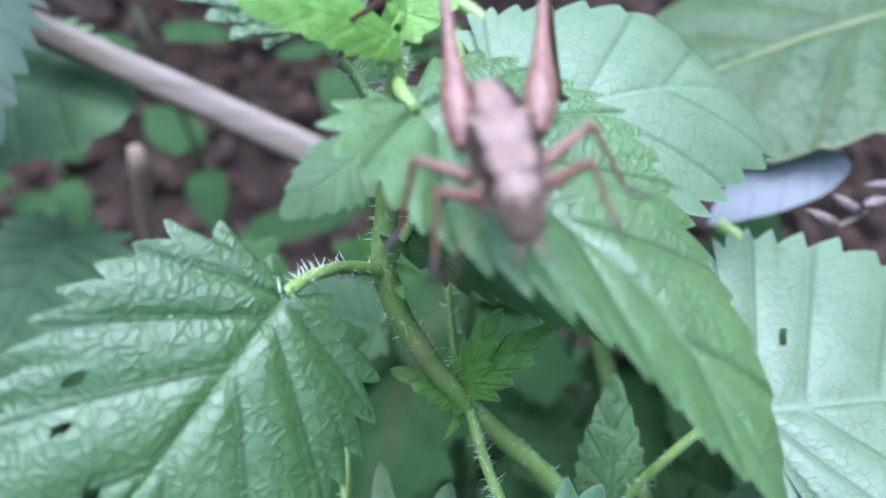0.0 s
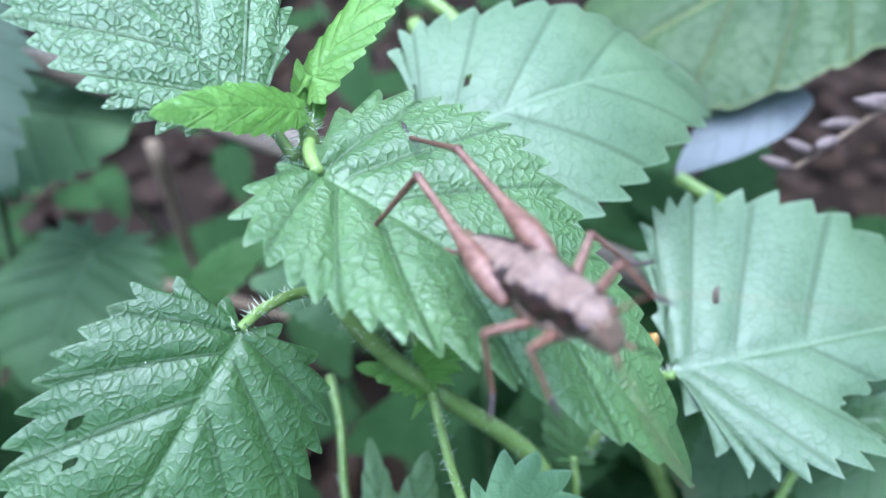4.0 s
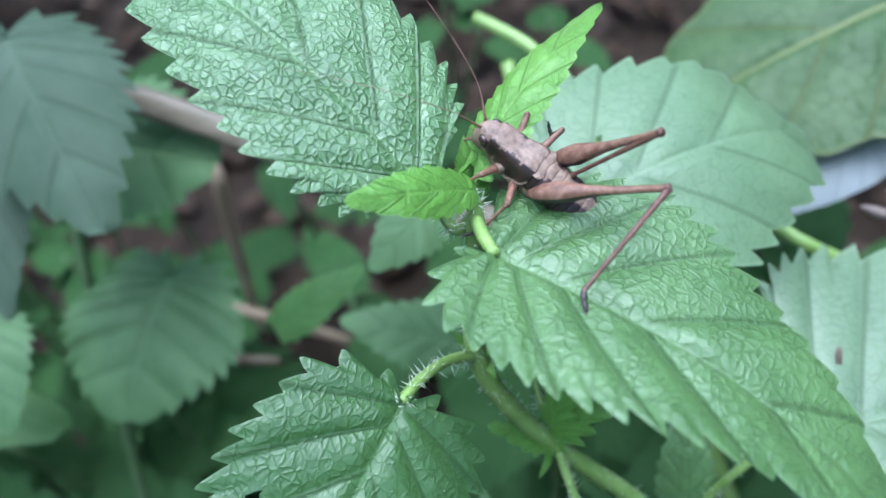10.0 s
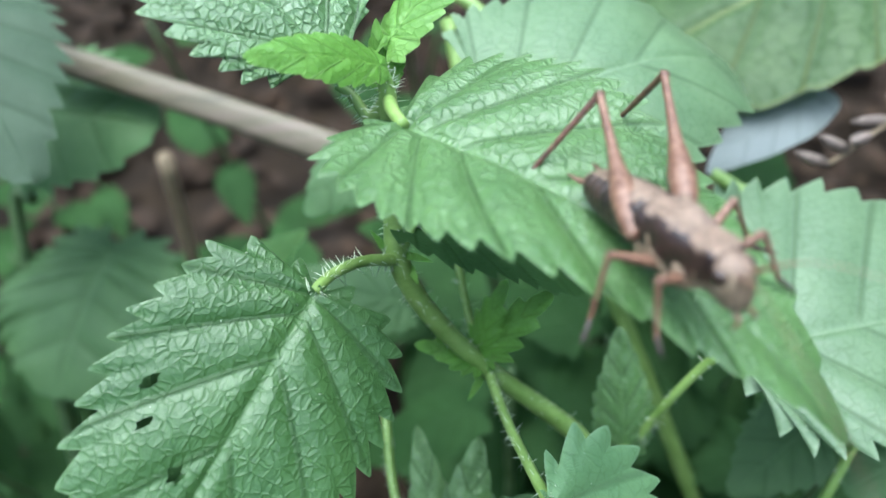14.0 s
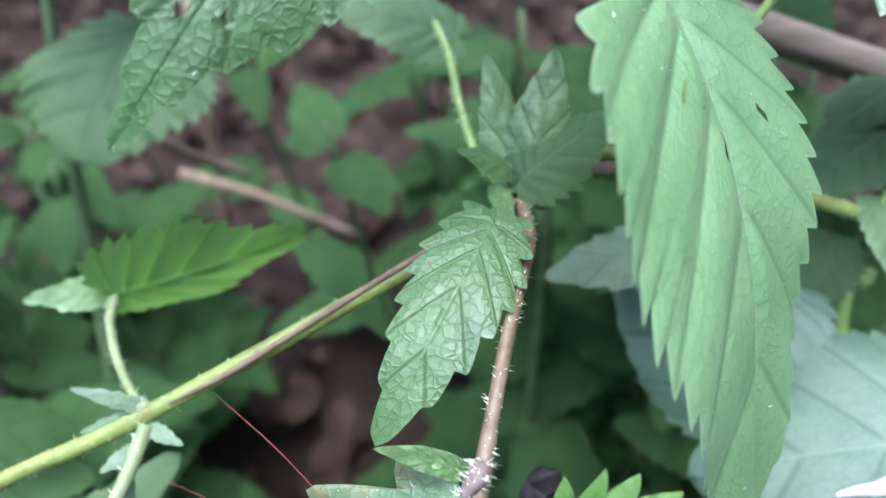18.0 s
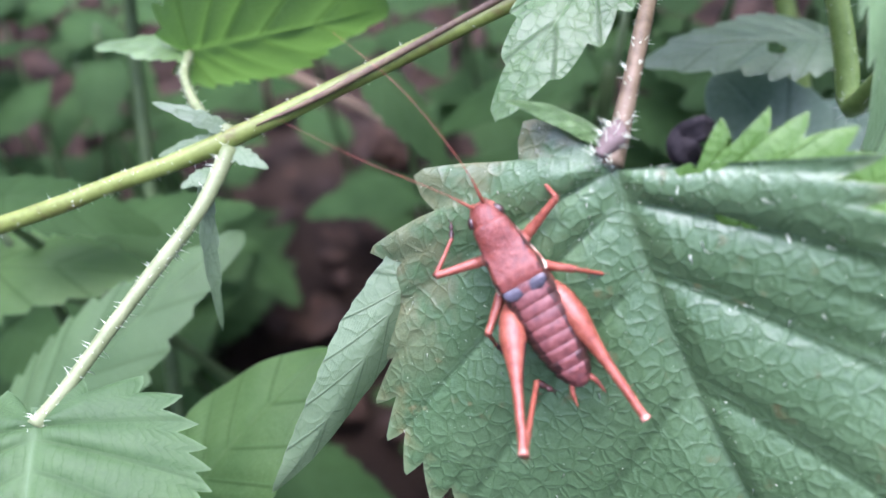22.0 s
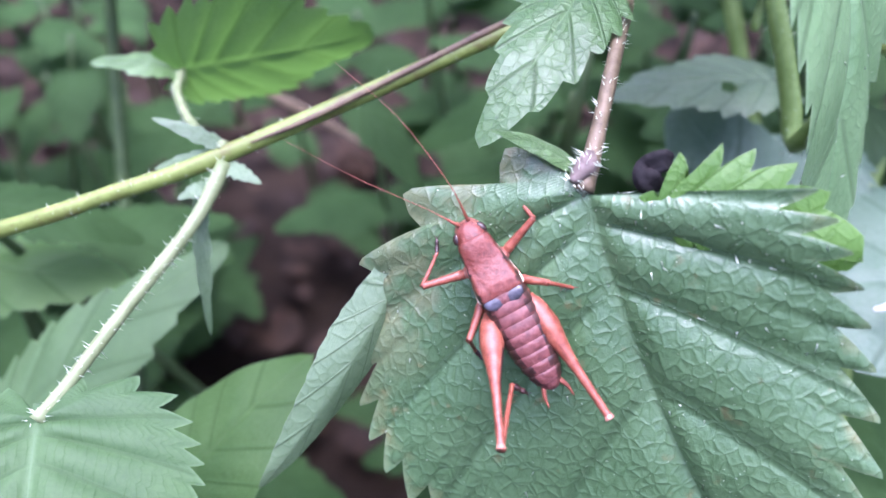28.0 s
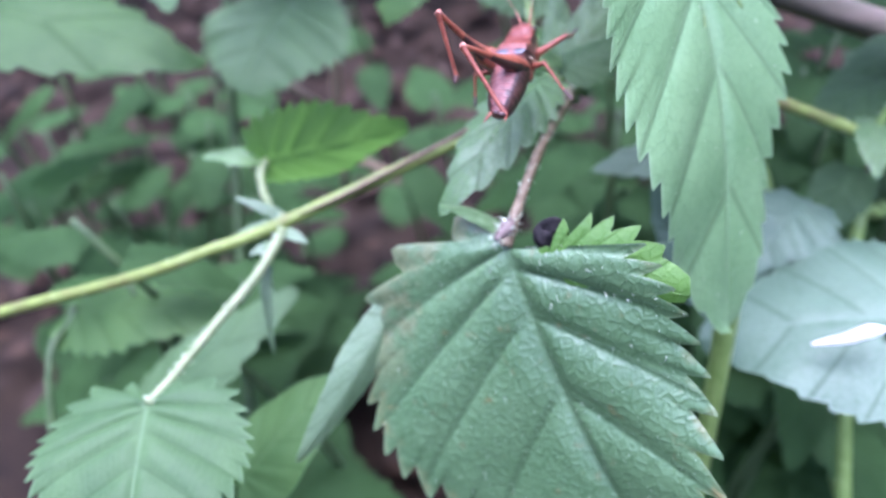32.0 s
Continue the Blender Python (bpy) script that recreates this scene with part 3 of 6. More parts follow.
def strewn(count, seed, spot, low, high, lift):
    """Curled leaves strewn about; spot(rng) gives each one's place on the ground."""
    rng = np.random.default_rng(seed)
    verts, faces, uvs = [], [], []
    for _ in range(count):
        x, y = spot(rng)
        size = rng.uniform(low, high)
        a, tilt, curl = rng.uniform(0, 6.3), rng.normal(0, 0.35), rng.uniform(-0.5, 0.6)
        o, ca, sa = len(verts), math.cos(a), math.sin(a)
        z0 = rng.uniform(0.0, lift)
        for i in range(6):
            u = i / 5
            w = math.sin(math.pi * (0.06 + 0.9 * u)) * size * 0.32
            for v in (-1, 0, 1):
                lx, ly = (u - 0.5) * size, v * w
                lz = curl * (abs(v) * w + (u - 0.5) ** 2 * size) + tilt * lx
                verts.append((x + lx * ca - ly * sa, y + lx * sa + ly * ca, z0 + lz + 0.004))
        faces += [(o + i * 3 + j, o + i * 3 + 3 + j, o + i * 3 + 4 + j, o + i * 3 + 1 + j) for i in range(5) for j in range(2)]
    return verts, faces



def far_spot(rng):
    a, r = rng.uniform(0, 2 * math.pi), rng.uniform(1.15, 5.2)
    return 0.05 + r * math.cos(a), 0.45 + r * math.sin(a)


def litter():
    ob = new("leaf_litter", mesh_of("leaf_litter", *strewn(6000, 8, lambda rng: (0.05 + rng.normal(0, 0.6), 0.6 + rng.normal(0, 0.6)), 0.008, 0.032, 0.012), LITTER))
    tagged(ob, "reddish brown dead leaves strewn over the soil", "leaf litter", kind="stuff")
    ob = new("undergrowth", mesh_of("undergrowth", *strewn(9000, 9, far_spot, 0.05, 0.12, 0.12), UNDERGROWTH))
    tagged(ob, "low dark green leaves covering the ground further off", "undergrowth", kind="stuff")


ground()
litter()


def woods():
    """An unseen dark ring, added to block low sky light ahead and at the sides; behind the camera it is low and open to
    the sky.
    """
    n, m = 120, 22
    verts = []
    for j in range(m):
        for i in range(n):
            a = 2 * math.pi * i / n
            back = max(0.0, -math.sin(a))
            top = 2.6 * (1 - 0.3 * back)
            r = 5.5 + 1.2 * noise.noise(Vector((math.cos(a) * 3, math.sin(a) * 3, j * 0.35))) + 0.5 * noise.noise(Vector((i * 0.9, j * 0.9, 2)))
            verts.append((math.cos(a) * r, math.sin(a) * r + 0.4, -0.05 + top * j / (m - 1)))
    faces = [(j * n + i, j * n + (i + 1) % n, (j + 1) * n + (i + 1) % n, (j + 1) * n + i) for j in range(m - 1) for i in range(n)]
    ob = new("low_sky_screen", mesh_of("low_sky_screen", verts, faces, LOW_SCREEN))
    tagged(ob, "unseen dark green ring added to block low sky light", "woods", kind="structure")


woods()



def bud_shape(at):
    v, f, _, _ = tube([np.array(at) + np.array(d) * 0.001 for d in ((0.3, 0, 1.3), (0.0, -0.1, 0.6), (-0.1, 0, -0.2), (0.2, 0, -1.0), (0.5, 0.1, -1.6))], [0.0001, 0.0006, 0.0009, 0.0006, 0.0002], 9, 4, 0.15, 4)
    return v, f, AMBER


# ---------------------------------------------------------------- the nettle in front
front_nettle = thing("nettle_plant", (0.0101, -0.0406, 0.0000), "green stinging nettle with hairy stem and bright young top", "nettle")
stalk(front_nettle, "stem", [(-0.0049, 0.0508, 0.3684), (-0.0046, 0.0501, 0.3664), (-0.0061, 0.0483, 0.3549), (-0.0065, 0.0456, 0.3486), (-0.0041, 0.0432, 0.3416), (0.0016, 0.0412, 0.3319), (0.0134, 0.0362, 0.3182), (0.0156, 0.0266, 0.3089), (0.0193, 0.0152, 0.2952), (0.0182, -0.0004, 0.2773), (0.0101, -0.0406, 0.0000)], [0.00060, 0.00090, 0.00100, 0.00120, 0.00110, 0.00110, 0.00120, 0.00130, 0.00140, 0.00160, 0.00200], STEM, hairs=420, length=0.0011, seed=3)
stalk(front_nettle, "petiole", [(-0.0065, 0.0454, 0.3488), (-0.0095, 0.0427, 0.3523), (-0.0118, 0.0395, 0.3547), (-0.0133, 0.0371, 0.3554)], [0.00068, 0.00060, 0.00056, 0.00060], STEM, hairs=70, seed=4)
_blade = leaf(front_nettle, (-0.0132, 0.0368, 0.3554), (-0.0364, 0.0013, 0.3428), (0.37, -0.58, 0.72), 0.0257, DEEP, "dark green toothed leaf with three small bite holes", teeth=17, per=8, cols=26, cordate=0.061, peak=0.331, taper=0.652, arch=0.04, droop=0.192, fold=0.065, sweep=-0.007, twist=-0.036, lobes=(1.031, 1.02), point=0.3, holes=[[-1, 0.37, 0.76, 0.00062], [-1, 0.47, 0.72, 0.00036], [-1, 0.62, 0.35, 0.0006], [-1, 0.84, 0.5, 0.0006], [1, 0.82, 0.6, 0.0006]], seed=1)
face_hairs(_blade, 120, 0.00040, 2)
stalk(front_nettle, "petiole", [(0.0016, 0.0411, 0.3321), (0.0029, 0.0346, 0.3333), (0.0044, 0.0286, 0.3359), (0.0064, 0.0220, 0.3384)], [0.00060, 0.00054, 0.00052, 0.00060], STEM, hairs=70, seed=5)
_blade = leaf(front_nettle, (0.0064, 0.0220, 0.3384), (0.0057, 0.0048, 0.2851), (0.61, -0.27, 0.74), 0.0406, HANGING, "pale green drooping leaf with tiny dark spots", teeth=19, per=8, cols=22, peak=0.23, taper=0.266, arch=0.197, droop=-0.29, fold=-0.124, sweep=-0.035, twist=0.133, lobes=(0.654, 1.116), quilt=0.8, tooth=0.055, cordate=0.066, holes=[[-1, 0.3, 0.35, 0.0002], [1, 0.36, 0.5, 0.00025], [-1, 0.5, 0.1, 0.0002]], seed=2)
face_hairs(_blade, 200, 0.00060, 3)
stalk(front_nettle, "petiole", [(-0.0046, 0.0501, 0.3664), (-0.0040, 0.0470, 0.3674), (-0.0030, 0.0442, 0.3678)], [0.00060, 0.00060, 0.00060], STEM, seed=6)
swaying_leaf = leaf(front_nettle, (-0.0029, 0.0445, 0.3675), (0.0299, 0.0231, 0.3577), (0.12, 0.13, 0.98), 0.0252, GREEN, "large crinkled green leaf with water-bright swellings", teeth=19, per=8, cols=26, quilt=1.6, cordate=0.099, peak=0.288, taper=0.492, arch=0.031, droop=0.207, fold=-0.151, sweep=-0.015, twist=-0.209, lobes=(1.144, 0.934), seed=3)
stalk(front_nettle, "petiole", [(-0.0046, 0.0501, 0.3664), (-0.0067, 0.0505, 0.3640), (-0.0082, 0.0522, 0.3655), (-0.0094, 0.0530, 0.3663)], [0.00060, 0.00056, 0.00052, 0.00056], STEM, hairs=60, seed=7)
leaf(front_nettle, (-0.0079, 0.0495, 0.3698), (-0.0408, 0.0781, 0.3856), (-0.02, -0.00, 1.00), 0.0214, GLOSSY, "green toothed leaf with deep veins, pointing upward", teeth=16, per=8, cols=24, quilt=1.3, cordate=-0.029, peak=0.367, taper=0.445, arch=0.123, droop=0.083, fold=0.089, sweep=0.004, lobes=(0.899, 1.122), seed=4)
leaf(front_nettle, (-0.0046, 0.0500, 0.3700), (-0.0134, 0.0440, 0.3770), (0.10, -0.55, 0.83), 0.0048, BRIGHT, "small bright young leaf, half folded", teeth=10, fold=0.2, quilt=1.2, per=6, cols=12, droop=0.1, peak=0.42, taper=0.3, seed=5)
leaf(front_nettle, (-0.0038, 0.0548, 0.3695), (0.0097, 0.0704, 0.3734), (-0.55, -0.50, 0.67), 0.0068, BRIGHT, "bright yellow-green young leaf with crinkled face", teeth=14, fold=0.25, quilt=2.0, per=6, cols=12, seed=6)
leaf(front_nettle, (-0.0054, 0.0527, 0.3661), (-0.0050, 0.0562, 0.3709), (0.32, -0.66, 0.68), 0.0024, BRIGHT, teeth=6, per=5, cols=6, fold=0.6, seed=7)
leaf(front_nettle, (-0.0046, 0.0526, 0.3660), (-0.0022, 0.0554, 0.3701), (-0.53, -0.59, 0.61), 0.0020, BRIGHT, teeth=6, per=5, cols=6, fold=0.6, seed=8)
leaf(front_nettle, (0.0007, 0.0420, 0.3335), (0.0099, 0.0440, 0.3424), (0.11, -0.21, 0.97), 0.0050, BRIGHT, "small bright side leaf", teeth=6, per=6, cols=8, tooth=0.25, seed=9)
leaf(front_nettle, (0.0005, 0.0422, 0.3337), (0.0049, 0.0465, 0.3420), (-0.54, -0.41, 0.73), 0.0044, BRIGHT, "small bright side leaf", teeth=6, per=6, cols=8, tooth=0.25, seed=10)
leaf(front_nettle, (0.0007, 0.0415, 0.3331), (-0.0065, 0.0420, 0.3376), (0.00, 0.02, 1.00), 0.0044, BRIGHT, "small bright side leaf", teeth=6, per=6, cols=8, tooth=0.16, seed=11)
leaf(front_nettle, (-0.0071, 0.0456, 0.3489), (-0.0089, 0.0470, 0.3522), (0.10, -0.43, 0.90), 0.0010, BRIGHT, teeth=2, per=5, cols=4, tooth=0.01, quilt=0, seed=12)
leaf(front_nettle, (-0.0060, 0.0458, 0.3491), (-0.0026, 0.0434, 0.3502), (0.10, -0.43, 0.90), 0.0010, BRIGHT, teeth=2, per=5, cols=4, tooth=0.01, quilt=0, seed=13)
leaf(front_nettle, (-0.0055, 0.0452, 0.3478), (-0.0046, 0.0431, 0.3471), (0.10, -0.43, 0.90), 0.0010, BRIGHT, teeth=2, per=5, cols=4, tooth=0.01, quilt=0, seed=14)
leaf(front_nettle, (0.0007, 0.0406, 0.3313), (-0.0011, 0.0378, 0.3309), (0.10, -0.43, 0.90), 0.0010, BRIGHT, teeth=2, per=5, cols=4, tooth=0.01, quilt=0, seed=15)
stalk(front_nettle, "petiole", [(-0.0062, 0.0458, 0.3490), (-0.0045, 0.0474, 0.3518), (-0.0012, 0.0540, 0.3535), (0.0039, 0.0611, 0.3520)], [0.00060, 0.00052, 0.00048, 0.00050], STEM, hairs=60, seed=8)
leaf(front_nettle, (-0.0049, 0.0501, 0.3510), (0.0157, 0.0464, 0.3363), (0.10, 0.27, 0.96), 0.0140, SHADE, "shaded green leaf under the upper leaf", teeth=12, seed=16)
stalk(front_nettle, "petiole", [(0.0007, 0.0425, 0.3332), (-0.0002, 0.0480, 0.3352), (-0.0009, 0.0540, 0.3382)], [0.00044, 0.00044, 0.00044], STEM, hairs=30, seed=9)
leaf(front_nettle, (0.0184, 0.0384, 0.3134), (0.0191, 0.0496, 0.3256), (0.00, -0.23, 0.97), 0.0084, GREEN, "small upright green leaf", teeth=9, per=6, cols=12, seed=17)
stalk(front_nettle, "petiole", [(0.0165, 0.0300, 0.3010), (0.0183, 0.0351, 0.3088), (0.0184, 0.0386, 0.3136)], [0.00060, 0.00052, 0.00050], STEM, hairs=20, seed=10)
stalk(front_nettle, "petiole", [(0.0203, 0.0394, 0.3129), (0.0237, 0.0404, 0.3209), (0.0283, 0.0420, 0.3273), (0.0307, 0.0414, 0.3297)], [0.00070, 0.00060, 0.00060, 0.00060], STEM, hairs=60, seed=11)
leaf(front_nettle, (0.0306, 0.0422, 0.3290), (0.0772, 0.0539, 0.3180), (-0.06, -0.18, 0.98), 0.0419, PALE, "pale green leaf with brown specks and veins", teeth=15, per=7, cols=20, quilt=0.7, cordate=-0.007, peak=0.339, taper=0.446, arch=0.068, fold=0.035, sweep=-0.026, lobes=(1.212, 0.736), eaten=[(-1, 0.42, 0.75, 0.55)], holes=[[1, 0.35, 0.4, 0.0005]], seed=18)
leaf(front_nettle, (0.0557, 0.0492, 0.3029), (0.0624, 0.0401, 0.3025), (0.00, -0.09, 1.00), 0.0140, MIDGREEN, teeth=10, per=6, cols=12, seed=19)
leaf(front_nettle, (0.0686, 0.0432, 0.2971), (0.0515, 0.0361, 0.2958), (0.00, -0.09, 1.00), 0.0160, MIDGREEN, teeth=10, per=6, cols=12, seed=20)
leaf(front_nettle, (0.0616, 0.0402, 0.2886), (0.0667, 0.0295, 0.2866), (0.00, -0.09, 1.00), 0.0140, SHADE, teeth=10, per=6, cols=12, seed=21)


def rim_shape(points):
    v, f, _, _ = tube(points, [0.0005, 0.0009, 0.0009, 0.0011, 0.0008, 0.0005, 0.0002], 13, 6, 0.5, 6)
    return v, f, BLACK


# ---------------------------------------------------------------- the nettle with the slanting stem
leaning_nettle = thing("nettle_plant", (-0.1300, -0.0754, 0.0000), "leaning stinging nettle with a striped stem and worn leaves", "nettle")
stalk(leaning_nettle, "stem", [(0.0721, 0.0282, 0.2799), (0.0438, 0.0317, 0.2944), (0.0055, 0.0296, 0.3118), (-0.0056, 0.0222, 0.3116), (-0.0213, 0.0155, 0.3079), (-0.0514, 0.0047, 0.2993), (-0.0651, 0.0006, 0.2963), (-0.0772, -0.0023, 0.2935), (-0.1257, -0.0083, 0.2808), (-0.1735, -0.0178, 0.2549), (-0.1300, -0.0754, 0.0600), (-0.1300, -0.0754, 0.0000)], [0.00100, 0.00110, 0.00100, 0.00100, 0.00100, 0.00112, 0.00100, 0.00104, 0.00110, 0.00120, 0.00180, 0.00220], STRIPED, hairs=500, length=0.0006, seed=20)
stalk(leaning_nettle, "bark_stripe", [(0.0054, 0.0297, 0.3128), (-0.0056, 0.0224, 0.3127), (-0.0134, 0.0188, 0.3112), (-0.0211, 0.0156, 0.3091), (-0.0401, 0.0075, 0.3032), (-0.0479, 0.0051, 0.3009)], [0.00016, 0.00038, 0.00040, 0.00042, 0.00036, 0.00010], BARK, seed=27)
stalk(leaning_nettle, "petiole", [(-0.0510, 0.0050, 0.3003), (-0.0536, 0.0075, 0.2988), (-0.0583, 0.0143, 0.2970), (-0.0619, 0.0216, 0.2958), (-0.0624, 0.0264, 0.2959)], [0.00080, 0.00060, 0.00056, 0.00056, 0.00060], GREYSTEM, hairs=90, length=0.0007, seed=21)
leaf(leaning_nettle, (-0.0624, 0.0264, 0.2959), (-0.0363, 0.0354, 0.2965), (0.10, -0.97, -0.23), 0.0220, BACKLIT, "green leaf seen nearly edge-on", teeth=14, quilt=1.2, fold=0.2, sweep=0.05, seed=22)
leaf(leaning_nettle, (-0.0636, 0.0267, 0.2962), (-0.0737, 0.0243, 0.2984), (0.00, 0.16, 0.99), 0.0080, GREEN, teeth=7, per=6, cols=10, seed=23)
stalk(leaning_nettle, "petiole", [(-0.0510, 0.0036, 0.2989), (-0.0534, -0.0035, 0.2966), (-0.0581, -0.0128, 0.2945), (-0.0621, -0.0227, 0.2933), (-0.0634, -0.0267, 0.2936)], [0.00100, 0.00080, 0.00076, 0.00068, 0.00072], GREYSTEM, hairs=160, length=0.0009, seed=22)
leaf(leaning_nettle, (-0.0634, -0.0267, 0.2936), (-0.0586, -0.0513, 0.2865), (0.15, -0.05, 0.98), 0.0300, MIDGREEN, "green leaf with pale veins radiating from its stalk", teeth=16, per=7, cols=20, cordate=0.16, seed=24)
leaf(leaning_nettle, (-0.0516, 0.0052, 0.3005), (-0.0591, 0.0064, 0.3033), (0.10, -0.43, 0.90), 0.0020, PALE, teeth=5, per=5, cols=6, tooth=0.15, seed=25)
leaf(leaning_nettle, (-0.0519, 0.0044, 0.2997), (-0.0595, 0.0037, 0.2979), (0.10, -0.43, 0.90), 0.0020, PALE, teeth=5, per=5, cols=6, tooth=0.15, seed=26)
leaf(leaning_nettle, (-0.0505, 0.0031, 0.2990), (-0.0464, 0.0011, 0.2982), (0.10, -0.43, 0.90), 0.0020, PALE, teeth=5, per=5, cols=6, tooth=0.15, seed=27)
leaf(leaning_nettle, (-0.0525, 0.0009, 0.2980), (-0.0553, -0.0017, 0.2983), (0.10, -0.43, 0.90), 0.0020, PALE, teeth=5, per=5, cols=6, tooth=0.15, seed=28)
leaf(leaning_nettle, (-0.0535, -0.0003, 0.2969), (-0.0534, -0.0092, 0.2827), (0.10, -0.43, 0.90), 0.0020, PALE, teeth=5, per=5, cols=6, tooth=0.15, seed=29)
stalk(leaning_nettle, "petiole", [(-0.0061, 0.0213, 0.3121), (-0.0063, 0.0128, 0.3151), (-0.0089, 0.0025, 0.3162), (-0.0115, -0.0071, 0.3143), (-0.0133, -0.0133, 0.3114)], [0.00086, 0.00076, 0.00070, 0.00068, 0.00090], WOODY, hairs=150, length=0.0007, seed=23)
_blade = leaf(leaning_nettle, (-0.0133, -0.0133, 0.3114), (0.0130, -0.0433, 0.2714), (-0.33, -0.84, 0.43), 0.0532, OLD, "large worn green leaf with brown margin and bristly face", teeth=17, per=8, cols=30, cordate=0.118, peak=0.324, taper=0.473, arch=0.022, fold=-0.07, sweep=-0.038, droop=-0.007, lobes=(0.704, 1.124), quilt=0.9, gap=[1, 0.10, 2.0], lop=0.9, tooth=0.085, seed=30)
face_hairs(_blade, 1100, 0.00080, 5)
_blade = leaf(leaning_nettle, (-0.0075, -0.0165, 0.3123), (0.0078, -0.0216, 0.3119), (-0.32, -0.85, 0.42), 0.0120, LOBE, "bright curled lobe of the worn leaf with long teeth", teeth=7, per=10, cols=16, tooth=0.16, cordate=0.08, peak=0.42, taper=0.2, quilt=0.9, fold=0.3, arch=0.03, lobes=(0.95, 0.5), seed=31)
face_hairs(_blade, 60, 0.00070, 6)
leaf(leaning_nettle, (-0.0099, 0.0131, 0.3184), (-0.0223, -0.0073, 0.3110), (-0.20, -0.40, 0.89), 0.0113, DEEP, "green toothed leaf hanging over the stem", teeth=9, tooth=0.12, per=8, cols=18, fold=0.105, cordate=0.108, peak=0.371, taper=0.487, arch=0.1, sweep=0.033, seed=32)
leaf(leaning_nettle, (-0.0142, -0.0108, 0.3123), (-0.0218, -0.0096, 0.3151), (0.00, 0.02, 1.00), 0.0028, GREEN, teeth=4, per=5, cols=6, tooth=0.02, seed=33)
part("withered_edge", mesh_of("withered_edge", *rim_shape([(0.1236, 0.0625, 0.3147), (0.1226, 0.0621, 0.3149), (0.1218, 0.0621, 0.3143), (0.1217, 0.0615, 0.3137), (0.1226, 0.0612, 0.3129), (0.1233, 0.0609, 0.3121), (0.1242, 0.0604, 0.3113)])), leaning_nettle, "black withered leaf edge")
leaf(leaning_nettle, (-0.0305, -0.0135, 0.2980), (-0.0445, -0.0277, 0.2815), (0.61, -0.48, 0.64), 0.0068, PALE, "curled leaf showing its pale edge", teeth=12, tooth=0.02, fold=0.5, quilt=0.3, seed=34)
leaf(leaning_nettle, (-0.0595, -0.0231, 0.2665), (-0.0420, -0.0072, 0.2763), (-0.10, 0.02, 0.99), 0.0200, BACKLIT, "broad green leaf with a small hole", teeth=3, tooth=0.005, per=10, seed=35)
leaf(leaning_nettle, (-0.0066, 0.0228, 0.3108), (-0.0087, 0.0410, 0.3200), (0.11, -0.21, 0.97), 0.0068, GREEN, teeth=9, per=6, cols=10, fold=0.3, quilt=1.3, seed=36)
leaf(leaning_nettle, (-0.0055, 0.0239, 0.3119), (-0.0004, 0.0375, 0.3222), (0.11, -0.21, 0.97), 0.0084, GREEN, teeth=9, per=6, cols=10, fold=0.3, quilt=1.3, seed=37)
leaf(leaning_nettle, (-0.0072, 0.0228, 0.3122), (-0.0165, 0.0233, 0.3085), (0.11, -0.21, 0.97), 0.0090, SHADE, teeth=9, per=6, cols=10, fold=0.3, quilt=1.3, seed=38)
leaf(leaning_nettle, (-0.0062, 0.0234, 0.3142), (0.0061, 0.0315, 0.3165), (0.11, -0.21, 0.97), 0.0100, MIDGREEN, teeth=9, per=6, cols=10, fold=0.3, quilt=1.3, seed=39)
leaf(leaning_nettle, (-0.0074, 0.0237, 0.3158), (-0.0131, 0.0233, 0.3196), (0.11, -0.21, 0.97), 0.0040, GREEN, teeth=9, per=6, cols=10, fold=0.3, quilt=1.3, seed=40)
leaf(leaning_nettle, (-0.0089, 0.0216, 0.3152), (-0.0078, 0.0156, 0.3149), (0.11, -0.21, 0.97), 0.0028, GREEN, teeth=9, per=6, cols=10, fold=0.3, quilt=1.3, seed=41)
stalk(leaning_nettle, "petiole", [(-0.0072, 0.0226, 0.3128), (-0.0105, 0.0266, 0.3145), (-0.0124, 0.0347, 0.3168), (-0.0134, 0.0445, 0.3178), (-0.0151, 0.0513, 0.3189)], [0.00060, 0.00064, 0.00060, 0.00060, 0.00060], STEM, hairs=120, length=0.0008, seed=26)

# ---------------------------------------------------------------- plants behind
purple_nettle = thing("nettle_plant", (0.2712, 0.2634, 0.0000), "nettle with a thick purple ridged stem", "nettle")
leaf(purple_nettle, (0.0520, 0.0480, 0.2962), (0.0360, 0.0386, 0.2927), (0.05, -0.12, 0.99), 0.0150, MIDGREEN, teeth=10, per=6, cols=10, seed=42)
leaf(purple_nettle, (0.0506, 0.0585, 0.2953), (0.0604, 0.0432, 0.2860), (0.05, -0.12, 0.99), 0.0160, MIDGREEN, teeth=10, per=6, cols=10, seed=43)
leaf(purple_nettle, (0.0557, 0.0558, 0.2982), (0.0426, 0.0479, 0.2961), (0.05, -0.12, 0.99), 0.0100, MIDGREEN, teeth=10, per=6, cols=10, seed=44)
leaf(purple_nettle, (0.0468, 0.0417, 0.2790), (0.0397, 0.0300, 0.2733), (0.05, -0.12, 0.99), 0.0120, MIDGREEN, teeth=10, per=6, cols=10, seed=45)
